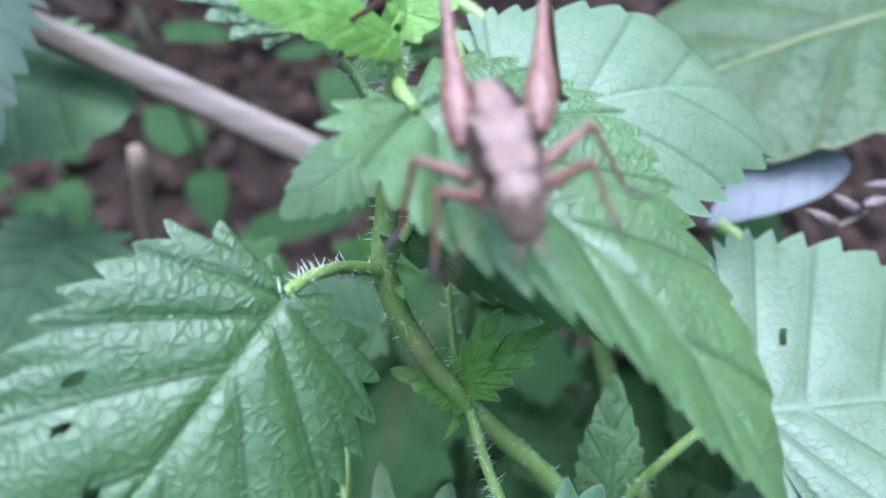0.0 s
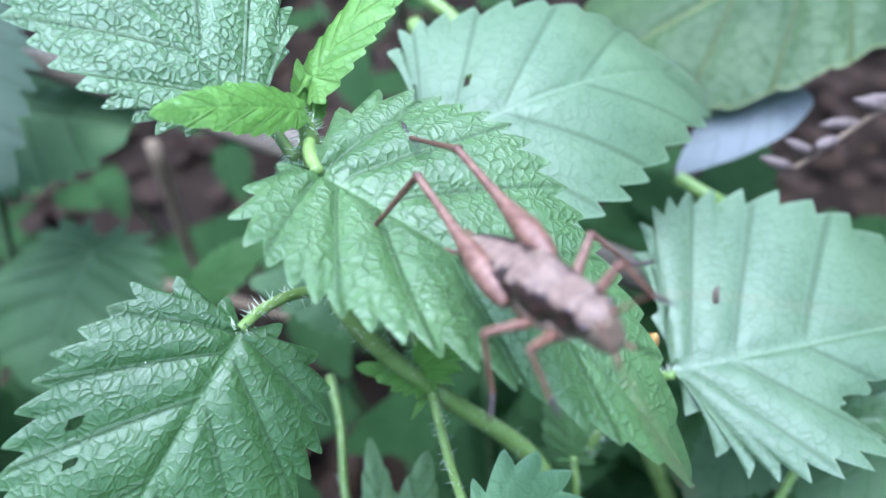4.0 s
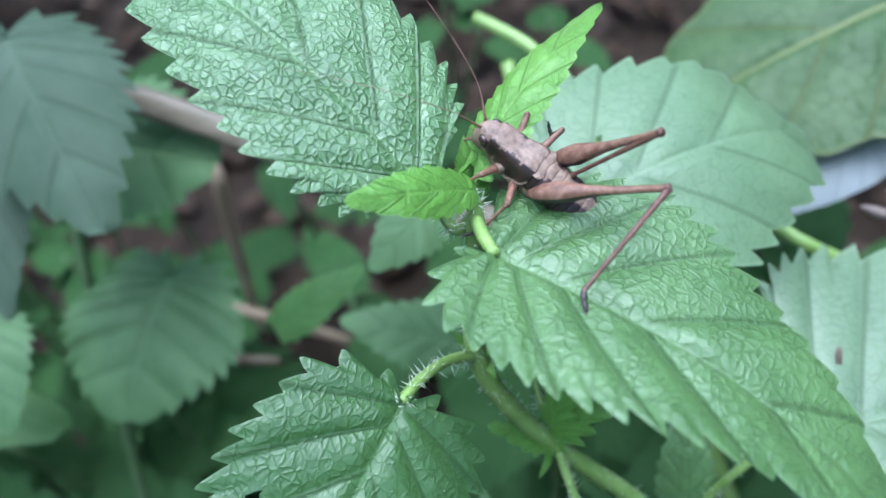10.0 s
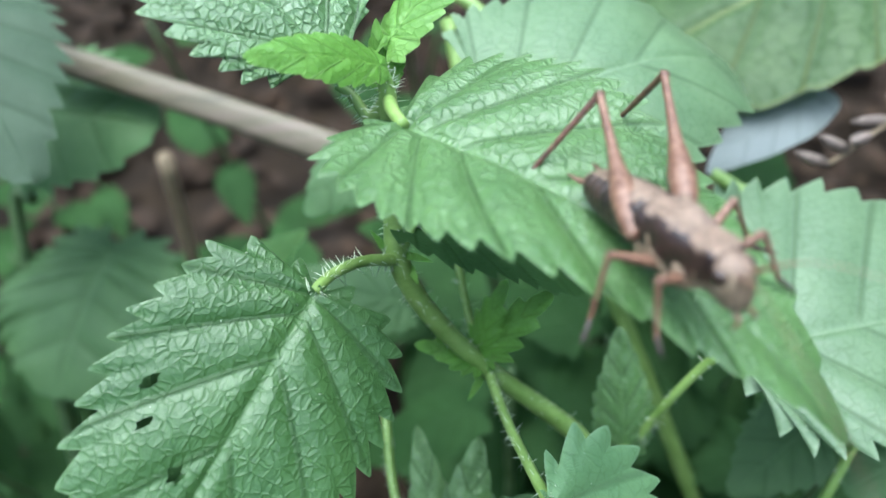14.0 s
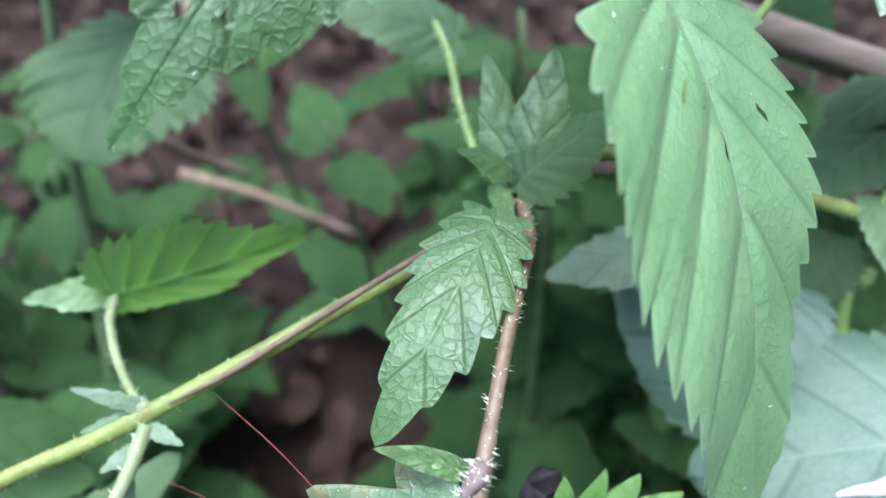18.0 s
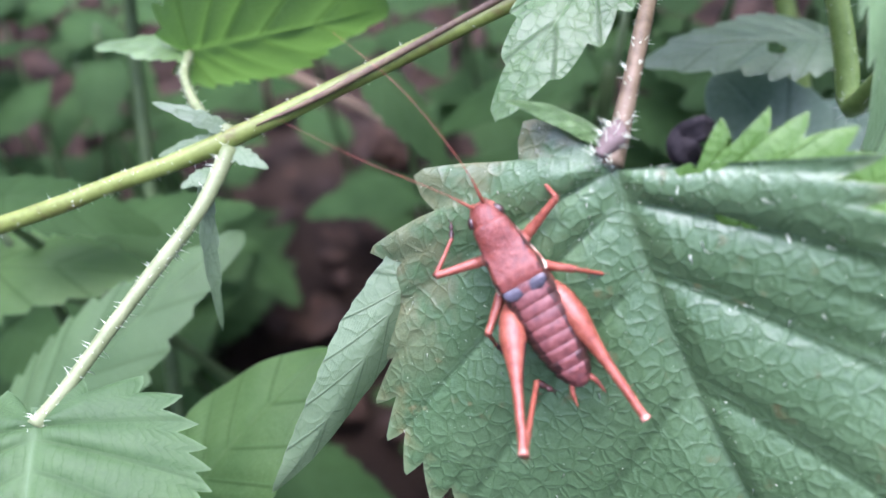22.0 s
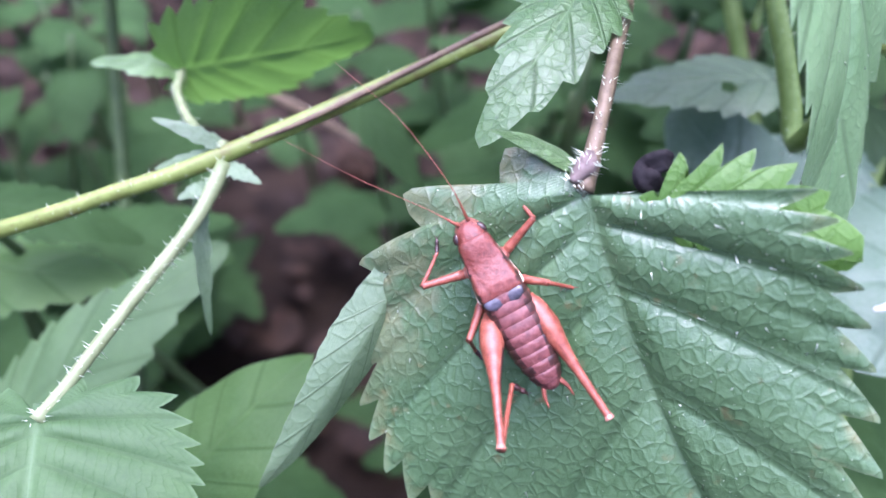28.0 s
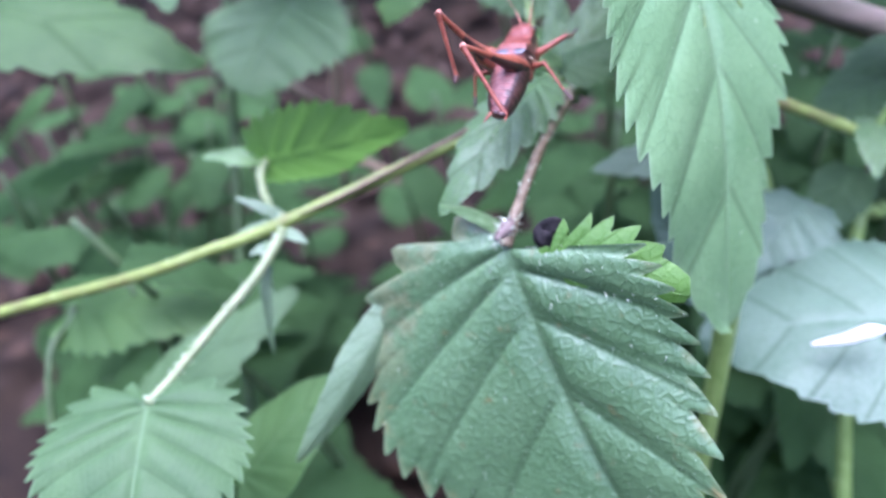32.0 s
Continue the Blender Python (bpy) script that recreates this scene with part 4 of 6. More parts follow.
stalk(purple_nettle, "stem", [(-0.1509, 0.1495, 0.3442), (-0.0788, 0.1224, 0.3305), (-0.0194, 0.1002, 0.3146), (0.0429, 0.0741, 0.2977), (0.0760, 0.0602, 0.2888), (0.1052, 0.0480, 0.2808), (0.1716, 0.0400, 0.1700), (0.2100, 0.0400, 0.0000)], [0.00200, 0.00300, 0.00340, 0.00340, 0.00320, 0.00300, 0.00300, 0.00300], PURPLE, seed=30, around=16, ridge=0.1)
leaf(purple_nettle, (-0.0946, 0.1209, 0.3199), (-0.0597, 0.1117, 0.3183), (0.10, -0.35, 0.93), 0.0360, SOFT, "green leaf behind the purple stem", teeth=13, peak=0.45, taper=0.3, seed=46)
back_nettle = thing("nettle_plant", (-0.1000, -0.0258, 0.0000), "green nettle in the shade behind", "nettle")
stalk(back_nettle, "stem", [(-0.0889, 0.1135, 0.3372), (-0.0925, 0.1104, 0.3064), (-0.1005, 0.0996, 0.2848), (-0.1000, -0.0258, 0.1000), (-0.1000, -0.0258, 0.0000)], [0.00100, 0.00120, 0.00140, 0.00160, 0.00180], SHADESTEM, seed=31)
leaf(back_nettle, (-0.0862, 0.1139, 0.3509), (-0.0675, 0.0818, 0.3335), (0.25, -0.45, 0.86), 0.0320, GREY, "greyish green drooping leaf", teeth=13, tooth=0.11, fold=0.3, seed=47)
leaf(back_nettle, (-0.0804, 0.1041, 0.2921), (-0.0887, 0.0736, 0.2821), (0.05, -0.40, 0.92), 0.0430, SOFT, "soft green leaf lying over the ground litter", teeth=15, cordate=0.2, peak=0.42, taper=0.25, seed=48)
leaf(back_nettle, (-0.0504, 0.0853, 0.2964), (-0.0315, 0.0923, 0.3046), (0.10, -0.45, 0.89), 0.0100, BACKLIT, "small bright leaf in the gap", teeth=9, seed=49)
leaf(back_nettle, (-0.0126, 0.0743, 0.3020), (-0.0347, 0.0782, 0.3080), (0.05, -0.35, 0.94), 0.0140, SOFT, teeth=11, seed=63)
leaf(back_nettle, (-0.0966, 0.0766, 0.3212), (-0.0898, 0.0583, 0.3111), (0.20, -0.40, 0.90), 0.0160, SOFT, teeth=11, seed=64)
leaf(back_nettle, (-0.0934, 0.1030, 0.3351), (-0.0912, 0.0757, 0.3198), (0.20, -0.45, 0.87), 0.0120, GREY, teeth=11, seed=66)
leaf(back_nettle, (-0.0135, 0.0835, 0.3311), (-0.0242, 0.0733, 0.3283), (0.11, -0.41, 0.90), 0.0120, SOFT, teeth=9, seed=50)
tall_nettle = thing("nettle_plant", (0.0800, -0.0183, 0.0000), "nettle with broad pale leaf behind", "nettle")
stalk(tall_nettle, "stem", [(0.0001, 0.1129, 0.3339), (0.0035, 0.0993, 0.3235), (0.0179, 0.0921, 0.3137), (0.0800, -0.0183, 0.1200), (0.0800, -0.0183, 0.0000)], [0.00120, 0.00140, 0.00160, 0.00200, 0.00240], STEM, seed=32)
leaf(front_nettle, (0.0039, 0.0611, 0.3520), (0.0467, 0.0876, 0.3266), (0.12, -0.29, 0.95), 0.0368, PALE, "pale green leaf with a small hole", teeth=15, tooth=0.06, per=8, cols=22, cordate=-0.009, peak=0.186, taper=0.63, arch=0.193, fold=0.184, sweep=0.018, lobes=(0.97, 0.902), holes=[[1, 0.28, 0.45, 0.0005]], quilt=0.7, seed=51)
bramble = thing("bramble", (0.1600, 0.0665, 0.0000), "broad dark leaf with yellow veins and fine bristles", "bramble")
stalk(bramble, "stem", [(0.0997, 0.1266, 0.3220), (0.0975, 0.1122, 0.2970), (0.1600, 0.0665, 0.1200), (0.1600, 0.0665, 0.0000)], [0.00140, 0.00160, 0.00200, 0.00240], STEM, seed=33)
leaf(tall_nettle, (0.0657, 0.1032, 0.3161), (0.0438, 0.0907, 0.3096), (0.00, -0.12, 0.99), 0.0150, SILVER, "silvery grey leaf turned over", teeth=3, tooth=0.01, seed=52)
leaf(bramble, (0.0842, 0.1269, 0.3307), (0.0137, 0.1086, 0.3075), (-0.10, -0.12, 0.99), 0.0520, BROAD, "broad dull green leaf with yellow veins", teeth=10, tooth=0.02, quilt=1.4, per=8, cols=20, seed=53)
stalk(tall_nettle, "petiole", [(-0.0048, 0.1207, 0.3386), (0.0041, 0.1130, 0.3368), (0.0126, 0.1029, 0.3325)], [0.00120, 0.00120, 0.00100], STEM, seed=34)
stalk(tall_nettle, "petiole", [(0.0419, 0.0838, 0.3169), (0.0464, 0.0798, 0.3158), (0.0533, 0.0785, 0.3118)], [0.00120, 0.00120, 0.00100], STEM, seed=35)
low_nettle = thing("nettle_plant", (0.0600, -0.0967, 0.0000), "nettle with bluish leaves in pale light", "nettle")
stalk(low_nettle, "stem", [(0.0543, 0.0405, 0.2723), (0.0478, 0.0227, 0.2523), (0.0600, -0.0967, 0.0600), (0.0600, -0.0967, 0.0000)], [0.00120, 0.00140, 0.00200, 0.00240], STEM, seed=36)
leaf(low_nettle, (0.0543, 0.0062, 0.2781), (0.0160, 0.0068, 0.2703), (-0.10, -0.12, 0.99), 0.0380, BLUISH, "bluish pale leaf with a hole", teeth=14, tooth=0.03, quilt=0.5, holes=[[1, 0.5, 0.3, 0.001]], seed=54)
leaf(low_nettle, (0.0327, 0.0127, 0.2649), (0.0104, 0.0342, 0.2855), (-0.10, -0.50, 0.86), 0.0220, BLUISH, "bluish pale leaf behind the drooping one", teeth=13, tooth=0.04, quilt=0.5, peak=0.5, taper=0.2, seed=67)
leaf(low_nettle, (0.0358, 0.0313, 0.2801), (0.0251, 0.0195, 0.2743), (-0.10, -0.12, 0.99), 0.0180, BLUISH, teeth=10, seed=55)
leaf(low_nettle, (0.0224, 0.0301, 0.2929), (-0.0025, 0.0281, 0.2909), (0.10, 0.02, 0.99), 0.0150, PALE, "greyish leaf with a bite", teeth=10, holes=[[1, 0.5, 0.4, 0.0012]], seed=56)
side_nettle = thing("nettle_plant", (-0.1200, -0.1181, 0.0000), "shaded nettle with soft green leaves", "nettle")
stalk(side_nettle, "stem", [(-0.1160, 0.0186, 0.2623), (-0.1157, -0.0108, 0.2394), (-0.1200, -0.1181, 0.0400), (-0.1200, -0.1181, 0.0000)], [0.00080, 0.00090, 0.00120, 0.00140], SHADESTEM, seed=37)
leaf(side_nettle, (-0.0897, -0.0140, 0.2586), (-0.0572, 0.0123, 0.2757), (0.05, -0.12, 0.99), 0.0190, SOFT, "soft pale leaf behind the stalk", teeth=13, seed=57)
leaf(side_nettle, (-0.1161, 0.0173, 0.2610), (-0.0769, 0.0157, 0.2622), (0.05, -0.05, 1.00), 0.0230, BACKLIT, "green leaf with fine side veins", teeth=12, seed=58)
leaf(side_nettle, (-0.1989, 0.0843, 0.3074), (-0.0930, 0.0683, 0.2919), (0.05, -0.12, 0.99), 0.0500, BACKLIT, "soft pale leaf with even teeth", teeth=18, seed=59)
leaf(side_nettle, (-0.0447, 0.0623, 0.2655), (-0.0297, 0.0463, 0.2529), (0.05, -0.21, 0.98), 0.0100, SHADE, teeth=8, seed=60)


def seed_fluff(at):
    v, f, _, _ = tube([np.array(d) * 0.0014 for d in ((-2.6, 0, -0.9), (-1.0, 0, -0.3), (0.6, -0.2, 0.5), (2.6, 0, 1.6), (4.2, 0, 1.8))], [0.0002, 0.0005, 0.0008, 0.0010, 0.0003], 8, 5, 0.3, 9)
    ob = new("seed_fluff", mesh_of("seed_fluff", v, f, FLUFF))
    ob.location = at
    tagged(ob, "white scrap of seed fluff lying on a bluish leaf", "seed fluff")


def grass_head(points, seed):
    """A dead grass spike: a bent straw with overlapping dry husks."""
    at = points[0]
    ob = thing("dry_grass_head", at, "brown dried grass head with papery husks", "grass")
    stalk(ob, "straw", points, [0.0008, 0.0005, 0.0004], TWIG, seed=seed, around=6)
    rng = np.random.default_rng(seed)
    line = spline(points, 12)[len(points) * 3:]
    for k, p in enumerate(line[::2]):
        d = line[-1] - line[0]
        d = d / np.linalg.norm(d) + rng.normal(0, 0.35, 3)
        d /= np.linalg.norm(d)
        q = p - np.array(at)
        v, f, _, _ = tube([q, q + d * 0.002, q + d * 0.0045, q + d * 0.0065], [0.0003, 0.0011, 0.0009, 0.0001], 7, 3, 0.2, k)
        part("husk", mesh_of("husk", v, f, HUSK), ob)


def twig(points, radius, seed):
    v, f, _, _ = tube(points, [radius, radius * 0.9, radius * 0.6], 8, 6, 0.12, seed)
    ob = new("dead_twig", mesh_of("dead_twig", v, f, TWIG))
    tagged(ob, "thin brown dead twig leaning over the litter", "twig")


seed_fluff((0.0347, -0.0009, 0.2803))
grass_head([(0.0971, 0.1078, 0.0000), (0.0971, 0.0778, 0.3027), (0.0818, 0.0896, 0.3225), (0.0599, 0.0821, 0.3180)], 61)
twig([(-0.0906, 0.1635, 0.2679), (-0.0974, 0.1599, 0.2261), (-0.1023, 0.1552, 0.1832)], 0.0022, 71)
twig([(-0.1117, 0.1543, 0.2094), (-0.0847, 0.1479, 0.2018), (-0.0540, 0.1443, 0.1829)], 0.0022, 72)
twig([(-0.0924, 0.1072, 0.2652), (-0.0799, 0.1014, 0.2594), (-0.0685, 0.1052, 0.2488)], 0.0016, 73)


def small_nettle(x, y, height, seed, size=0.05):
    """A nettle of the thicket: a stem with crossed pairs of leaves."""
    rng = np.random.default_rng(seed)
    plant = thing("nettle_plant", (x, y, 0), "shaded green nettle of the thicket", "nettle", "nettles of the thicket")
    lean = rng.normal(0, 0.12, 2)
    top = np.array([x + lean[0] * height, y + lean[1] * height, height])
    low = np.array([x, y, 0.0])
    mid = (low + top) / 2 + np.append(rng.normal(0, 0.012, 2), 0)
    stalk(plant, "stem", [low, mid, top], [0.0018, 0.0015, 0.0008], SHADESTEM, seed=seed, around=7)
    n = max(3, int(height / 0.055))
    turn = rng.uniform(0, 3)
    for k in range(n):
        u = 0.25 + 0.72 * k / (n - 1)
        at = low * (1 - u) ** 2 + 2 * u * (1 - u) * mid + u * u * top
        for side in (0, 1):
            a = turn + k * 1.57 + side * 3.14 + rng.normal(0, 0.2)
            reach = size * (1.15 - 0.6 * u) * rng.uniform(0.8, 1.2)
            d = np.array([math.cos(a), math.sin(a), rng.uniform(-0.6, 0.1)])
            b = at + d * reach * 0.3
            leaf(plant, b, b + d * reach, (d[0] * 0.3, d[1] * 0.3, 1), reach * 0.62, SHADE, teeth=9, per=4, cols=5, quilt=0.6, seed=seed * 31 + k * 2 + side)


_rng = np.random.default_rng(77)
# bare ground stays open between the clumps
for _k in range(45):
    _x, _y = _rng.uniform(-0.75, 0.9), _rng.uniform(0.7, 1.8)
    _h = _rng.uniform(0.16, 0.42) * (0.8 + 0.4 * _y)
    small_nettle(_x, _y, _h, 100 + _k, 0.055)
for _k in range(60):
    _a, _r = _rng.uniform(-0.7, 3.85), _rng.uniform(0.9, 2.4)
    _x, _y, _h = 0.05 + _r * math.cos(_a), 0.5 + _r * math.sin(_a), _rng.uniform(0.2, 0.5)
    small_nettle(_x, _y, _h, 200 + _k, 0.06)

small_nettle(-0.102, 0.267, 0.271, 300, 0.050)
small_nettle(0.025, 0.210, 0.288, 301, 0.050)
small_nettle(-0.006, 0.283, 0.240, 302, 0.050)
small_nettle(0.000, 0.289, 0.246, 303, 0.050)
small_nettle(-0.008, 0.233, 0.271, 304, 0.050)
small_nettle(-0.033, 0.265, 0.254, 305, 0.050)
small_nettle(-0.153, 0.123, 0.251, 306, 0.050)
small_nettle(-0.200, 0.194, 0.219, 307, 0.050)
small_nettle(-0.174, 0.131, 0.231, 308, 0.050)
small_nettle(-0.174, 0.167, 0.204, 309, 0.050)
small_nettle(-0.174, 0.175, 0.226, 310, 0.050)
small_nettle(0.037, 0.072, 0.270, 311, 0.050)
small_nettle(0.061, 0.117, 0.253, 312, 0.050)
small_nettle(0.043, 0.115, 0.243, 313, 0.050)
small_nettle(0.047, 0.099, 0.274, 314, 0.050)
small_nettle(0.023, 0.114, 0.254, 315, 0.050)
small_nettle(0.026, 0.107, 0.248, 316, 0.050)
small_nettle(0.068, 0.149, 0.223, 317, 0.050)
small_nettle(0.042, 0.090, 0.278, 318, 0.050)
small_nettle(0.076, 0.142, 0.240, 319, 0.050)
small_nettle(0.058, 0.075, 0.237, 320, 0.050)
small_nettle(0.027, 0.064, 0.271, 321, 0.050)
small_nettle(0.048, 0.059, 0.218, 322, 0.050)
small_nettle(0.062, 0.045, 0.277, 323, 0.050)
small_nettle(0.040, 0.077, 0.225, 324, 0.050)
small_nettle(0.046, 0.073, 0.226, 325, 0.050)
small_nettle(0.040, 0.059, 0.238, 326, 0.050)
small_nettle(0.053, 0.059, 0.247, 327, 0.050)
small_nettle(0.022, 0.064, 0.211, 328, 0.050)
small_nettle(0.082, 0.072, 0.241, 329, 0.050)
small_nettle(0.083, 0.088, 0.239, 330, 0.050)
small_nettle(0.017, 0.044, 0.261, 331, 0.050)
small_nettle(0.006, 0.074, 0.254, 332, 0.050)
small_nettle(0.035, 0.047, 0.280, 333, 0.050)
small_nettle(0.067, 0.075, 0.262, 334, 0.050)
small_nettle(0.064, 0.098, 0.242, 335, 0.050)
small_nettle(0.065, 0.081, 0.270, 336, 0.050)
small_nettle(0.046, 0.096, 0.267, 337, 0.050)
small_nettle(0.071, 0.096, 0.238, 338, 0.050)
small_nettle(0.073, 0.096, 0.233, 339, 0.050)
small_nettle(0.025, -0.007, 0.249, 340, 0.050)
small_nettle(0.052, 0.006, 0.221, 341, 0.050)
small_nettle(0.070, 0.030, 0.206, 342, 0.050)
small_nettle(0.031, -0.000, 0.234, 343, 0.050)
small_nettle(-0.160, 0.129, 0.237, 344, 0.050)
small_nettle(-0.201, 0.110, 0.229, 345, 0.050)
small_nettle(0.000, 0.137, 0.252, 346, 0.050)
small_nettle(-0.132, 0.039, 0.273, 347, 0.050)
small_nettle(-0.140, 0.031, 0.251, 348, 0.050)
small_nettle(-0.186, 0.097, 0.276, 349, 0.050)
small_nettle(-0.186, 0.104, 0.262, 350, 0.050)
small_nettle(-0.109, 0.020, 0.267, 351, 0.050)
small_nettle(-0.150, 0.121, 0.226, 352, 0.050)
small_nettle(-0.124, 0.035, 0.290, 353, 0.040)
small_nettle(-0.164, 0.215, 0.270, 354, 0.050)
small_nettle(0.118, 0.140, 0.210, 355, 0.050)
small_nettle(0.078, 0.094, 0.269, 356, 0.050)
small_nettle(0.073, 0.102, 0.272, 357, 0.050)
small_nettle(0.094, 0.109, 0.226, 358, 0.050)
small_nettle(0.087, 0.118, 0.209, 359, 0.050)
small_nettle(-0.181, 0.180, 0.220, 360, 0.050)
small_nettle(-0.176, 0.239, 0.192, 361, 0.050)
small_nettle(-0.171, 0.140, 0.197, 362, 0.050)
small_nettle(-0.221, 0.188, 0.186, 363, 0.050)
small_nettle(-0.230, 0.152, 0.200, 365, 0.050)
small_nettle(-0.193, 0.200, 0.197, 366, 0.050)
small_nettle(-0.223, 0.107, 0.196, 367, 0.050)
small_nettle(-0.278, 0.184, 0.203, 369, 0.050)
stalk(leaning_nettle, "leaf_base", [(-0.0126, -0.0105, 0.3131), (-0.0132, -0.0118, 0.3130), (-0.0144, -0.0131, 0.3123)], [0.00060, 0.00100, 0.00040], HUSK, hairs=70, length=0.0011, seed=24)
leaf(leaning_nettle, (0.0434, 0.0327, 0.2968), (0.0425, 0.0217, 0.2930), (0.11, -0.21, 0.97), 0.0060, GREEN, teeth=8, per=6, cols=10, seed=61)
stalk(leaning_nettle, "petiole", [(0.0443, 0.0321, 0.2948), (0.0468, 0.0343, 0.3011), (0.0517, 0.0403, 0.3110)], [0.00070, 0.00060, 0.00060], STEM, hairs=30, seed=25)
leaf(leaning_nettle, (0.0517, 0.0403, 0.3110), (0.0627, 0.0500, 0.3232), (0.00, -0.12, 0.99), 0.0140, GREEN, teeth=10, per=6, cols=12, seed=62)
part("withered_bud", mesh_of("withered_bud", *bud_shape((0.0187, 0.0856, 0.3322))), front_nettle, "amber dried bud at a leaf base")

# ---------------------------------------------------------------- the two bush-crickets


def loft(sections, around=18, steps=3, power=2.2):
    """A body through oval sections (x, y, z, half width, half height)."""
    sec = spline(sections, steps)
    ang = np.arange(around) * 2 * np.pi / around
    c, s = np.cos(ang), np.sin(ang)
    e = 2 / power
    ry, rz = np.sign(c) * np.abs(c) ** e, np.sign(s) * np.abs(s) ** e
    verts, faces = [], []
    for i, (x, y, z, w, h) in enumerate(sec):
        verts.extend(np.stack([np.full(around, x), y + ry * max(w, 1e-6), z + rz * max(h, 1e-6)], 1))
        if i:
            o = (i - 1) * around
            faces += [(o + j, o + (j + 1) % around, o + around + (j + 1) % around, o + around + j) for j in range(around)]
    n = len(sec)
    faces += [tuple(range(around - 1, -1, -1)), tuple((n - 1) * around + j for j in range(around))]
    return np.array(verts) * 0.001, faces


def limb(points, radii, around=9, steps=5, flat=1.0):
    v, f, _, _ = tube(np.array(points, float) * 0.001, [r * 0.001 for r in radii], around, steps, 0.0, 3, flat)
    return v, f


def leg(cricket, name, hip, knee, ankle, toe, thick, mats, spines=0, seed=0):
    """A leg: the thigh is the part, its shin and foot are joined to it; all in millimetres of the body."""
    hip, knee, ankle, toe = (np.array(p, float) for p in (hip, knee, ankle, toe))
    k, a, t = knee - hip, ankle - hip, toe - hip
    hind = name.startswith("hind")
    v, f = limb([(0, 0, 0), k * 0.1, k * 0.22, k * 0.36, k * 0.5, k * 0.65, k * 0.8, k * 0.95, k], thick, 12 if hind else 9, 4, 1.0)
    me = mesh_of(name, v, f, mats[0])
    if hind:
        side = np.cross(k, (0, 1, 0))
        side = side / np.linalg.norm(side) * (1 if side[2] > 0 else -1)
        long = np.linalg.norm(k)
        painted(me, (mats[1], mats[2]), lambda p: 1 if -0.85 < np.array(p) @ side < 0.1 and abs(p[1]) > 0.3 and 0.06 < np.array(p) @ k / long**2 < 0.62 else 2 if np.array(p) @ k / long**2 > 0.975 else 0)
    thigh = part(name, me, cricket)
    thigh.location = hip * 0.001
    r = thick[-1]
    at_knee = Vector(k * 0.001)
    a, t, k = a - k, t - k, k * 0
    v, f = limb([k, k + (a - k) * 0.06, k + (a - k) * 0.5, k + (a - k) * 0.93, a], [r * 0.95, r * 0.72, r * 0.52, r * 0.5, r * 0.66], 8)
    v, f = list(v), list(f)
    rng = np.random.default_rng(seed)
    for i in range(spines):
        u = 0.25 + 0.7 * i / spines
        p = (k + (a - k) * u) * 0.001
        d = rng.normal(size=3)
        hair(v, f, p, p + d / np.linalg.norm(d) * 0.0007, 0.00006)
    shin = part("shin", mesh_of("shin", v, f, mats[3] if hind else mats[0]), thigh)
    m = (a + t) / 2 + np.array([0, 0, -0.1])
    v, f = limb([a, a + (m - a) * 0.6, m, m + (t - m) * 0.5, t], [r * 0.6, r * 0.75, r * 0.5, r * 0.62, r * 0.25], 7, 3)
    v, f = list(v), list(f)
    d = (t - a) / np.linalg.norm(t - a)
    for sgn in (-1, 1):
        tip = (t + d * 0.5 + np.array([-d[1], d[0], -0.3]) * 0.35 * sgn) * 0.001
        hair(v, f, t * 0.001, tip, 0.00008)
    foot = part("foot", mesh_of("foot", v, f, mats[1]), thigh)
    shin.location = foot.location = at_knee
    return thigh, shin, foot


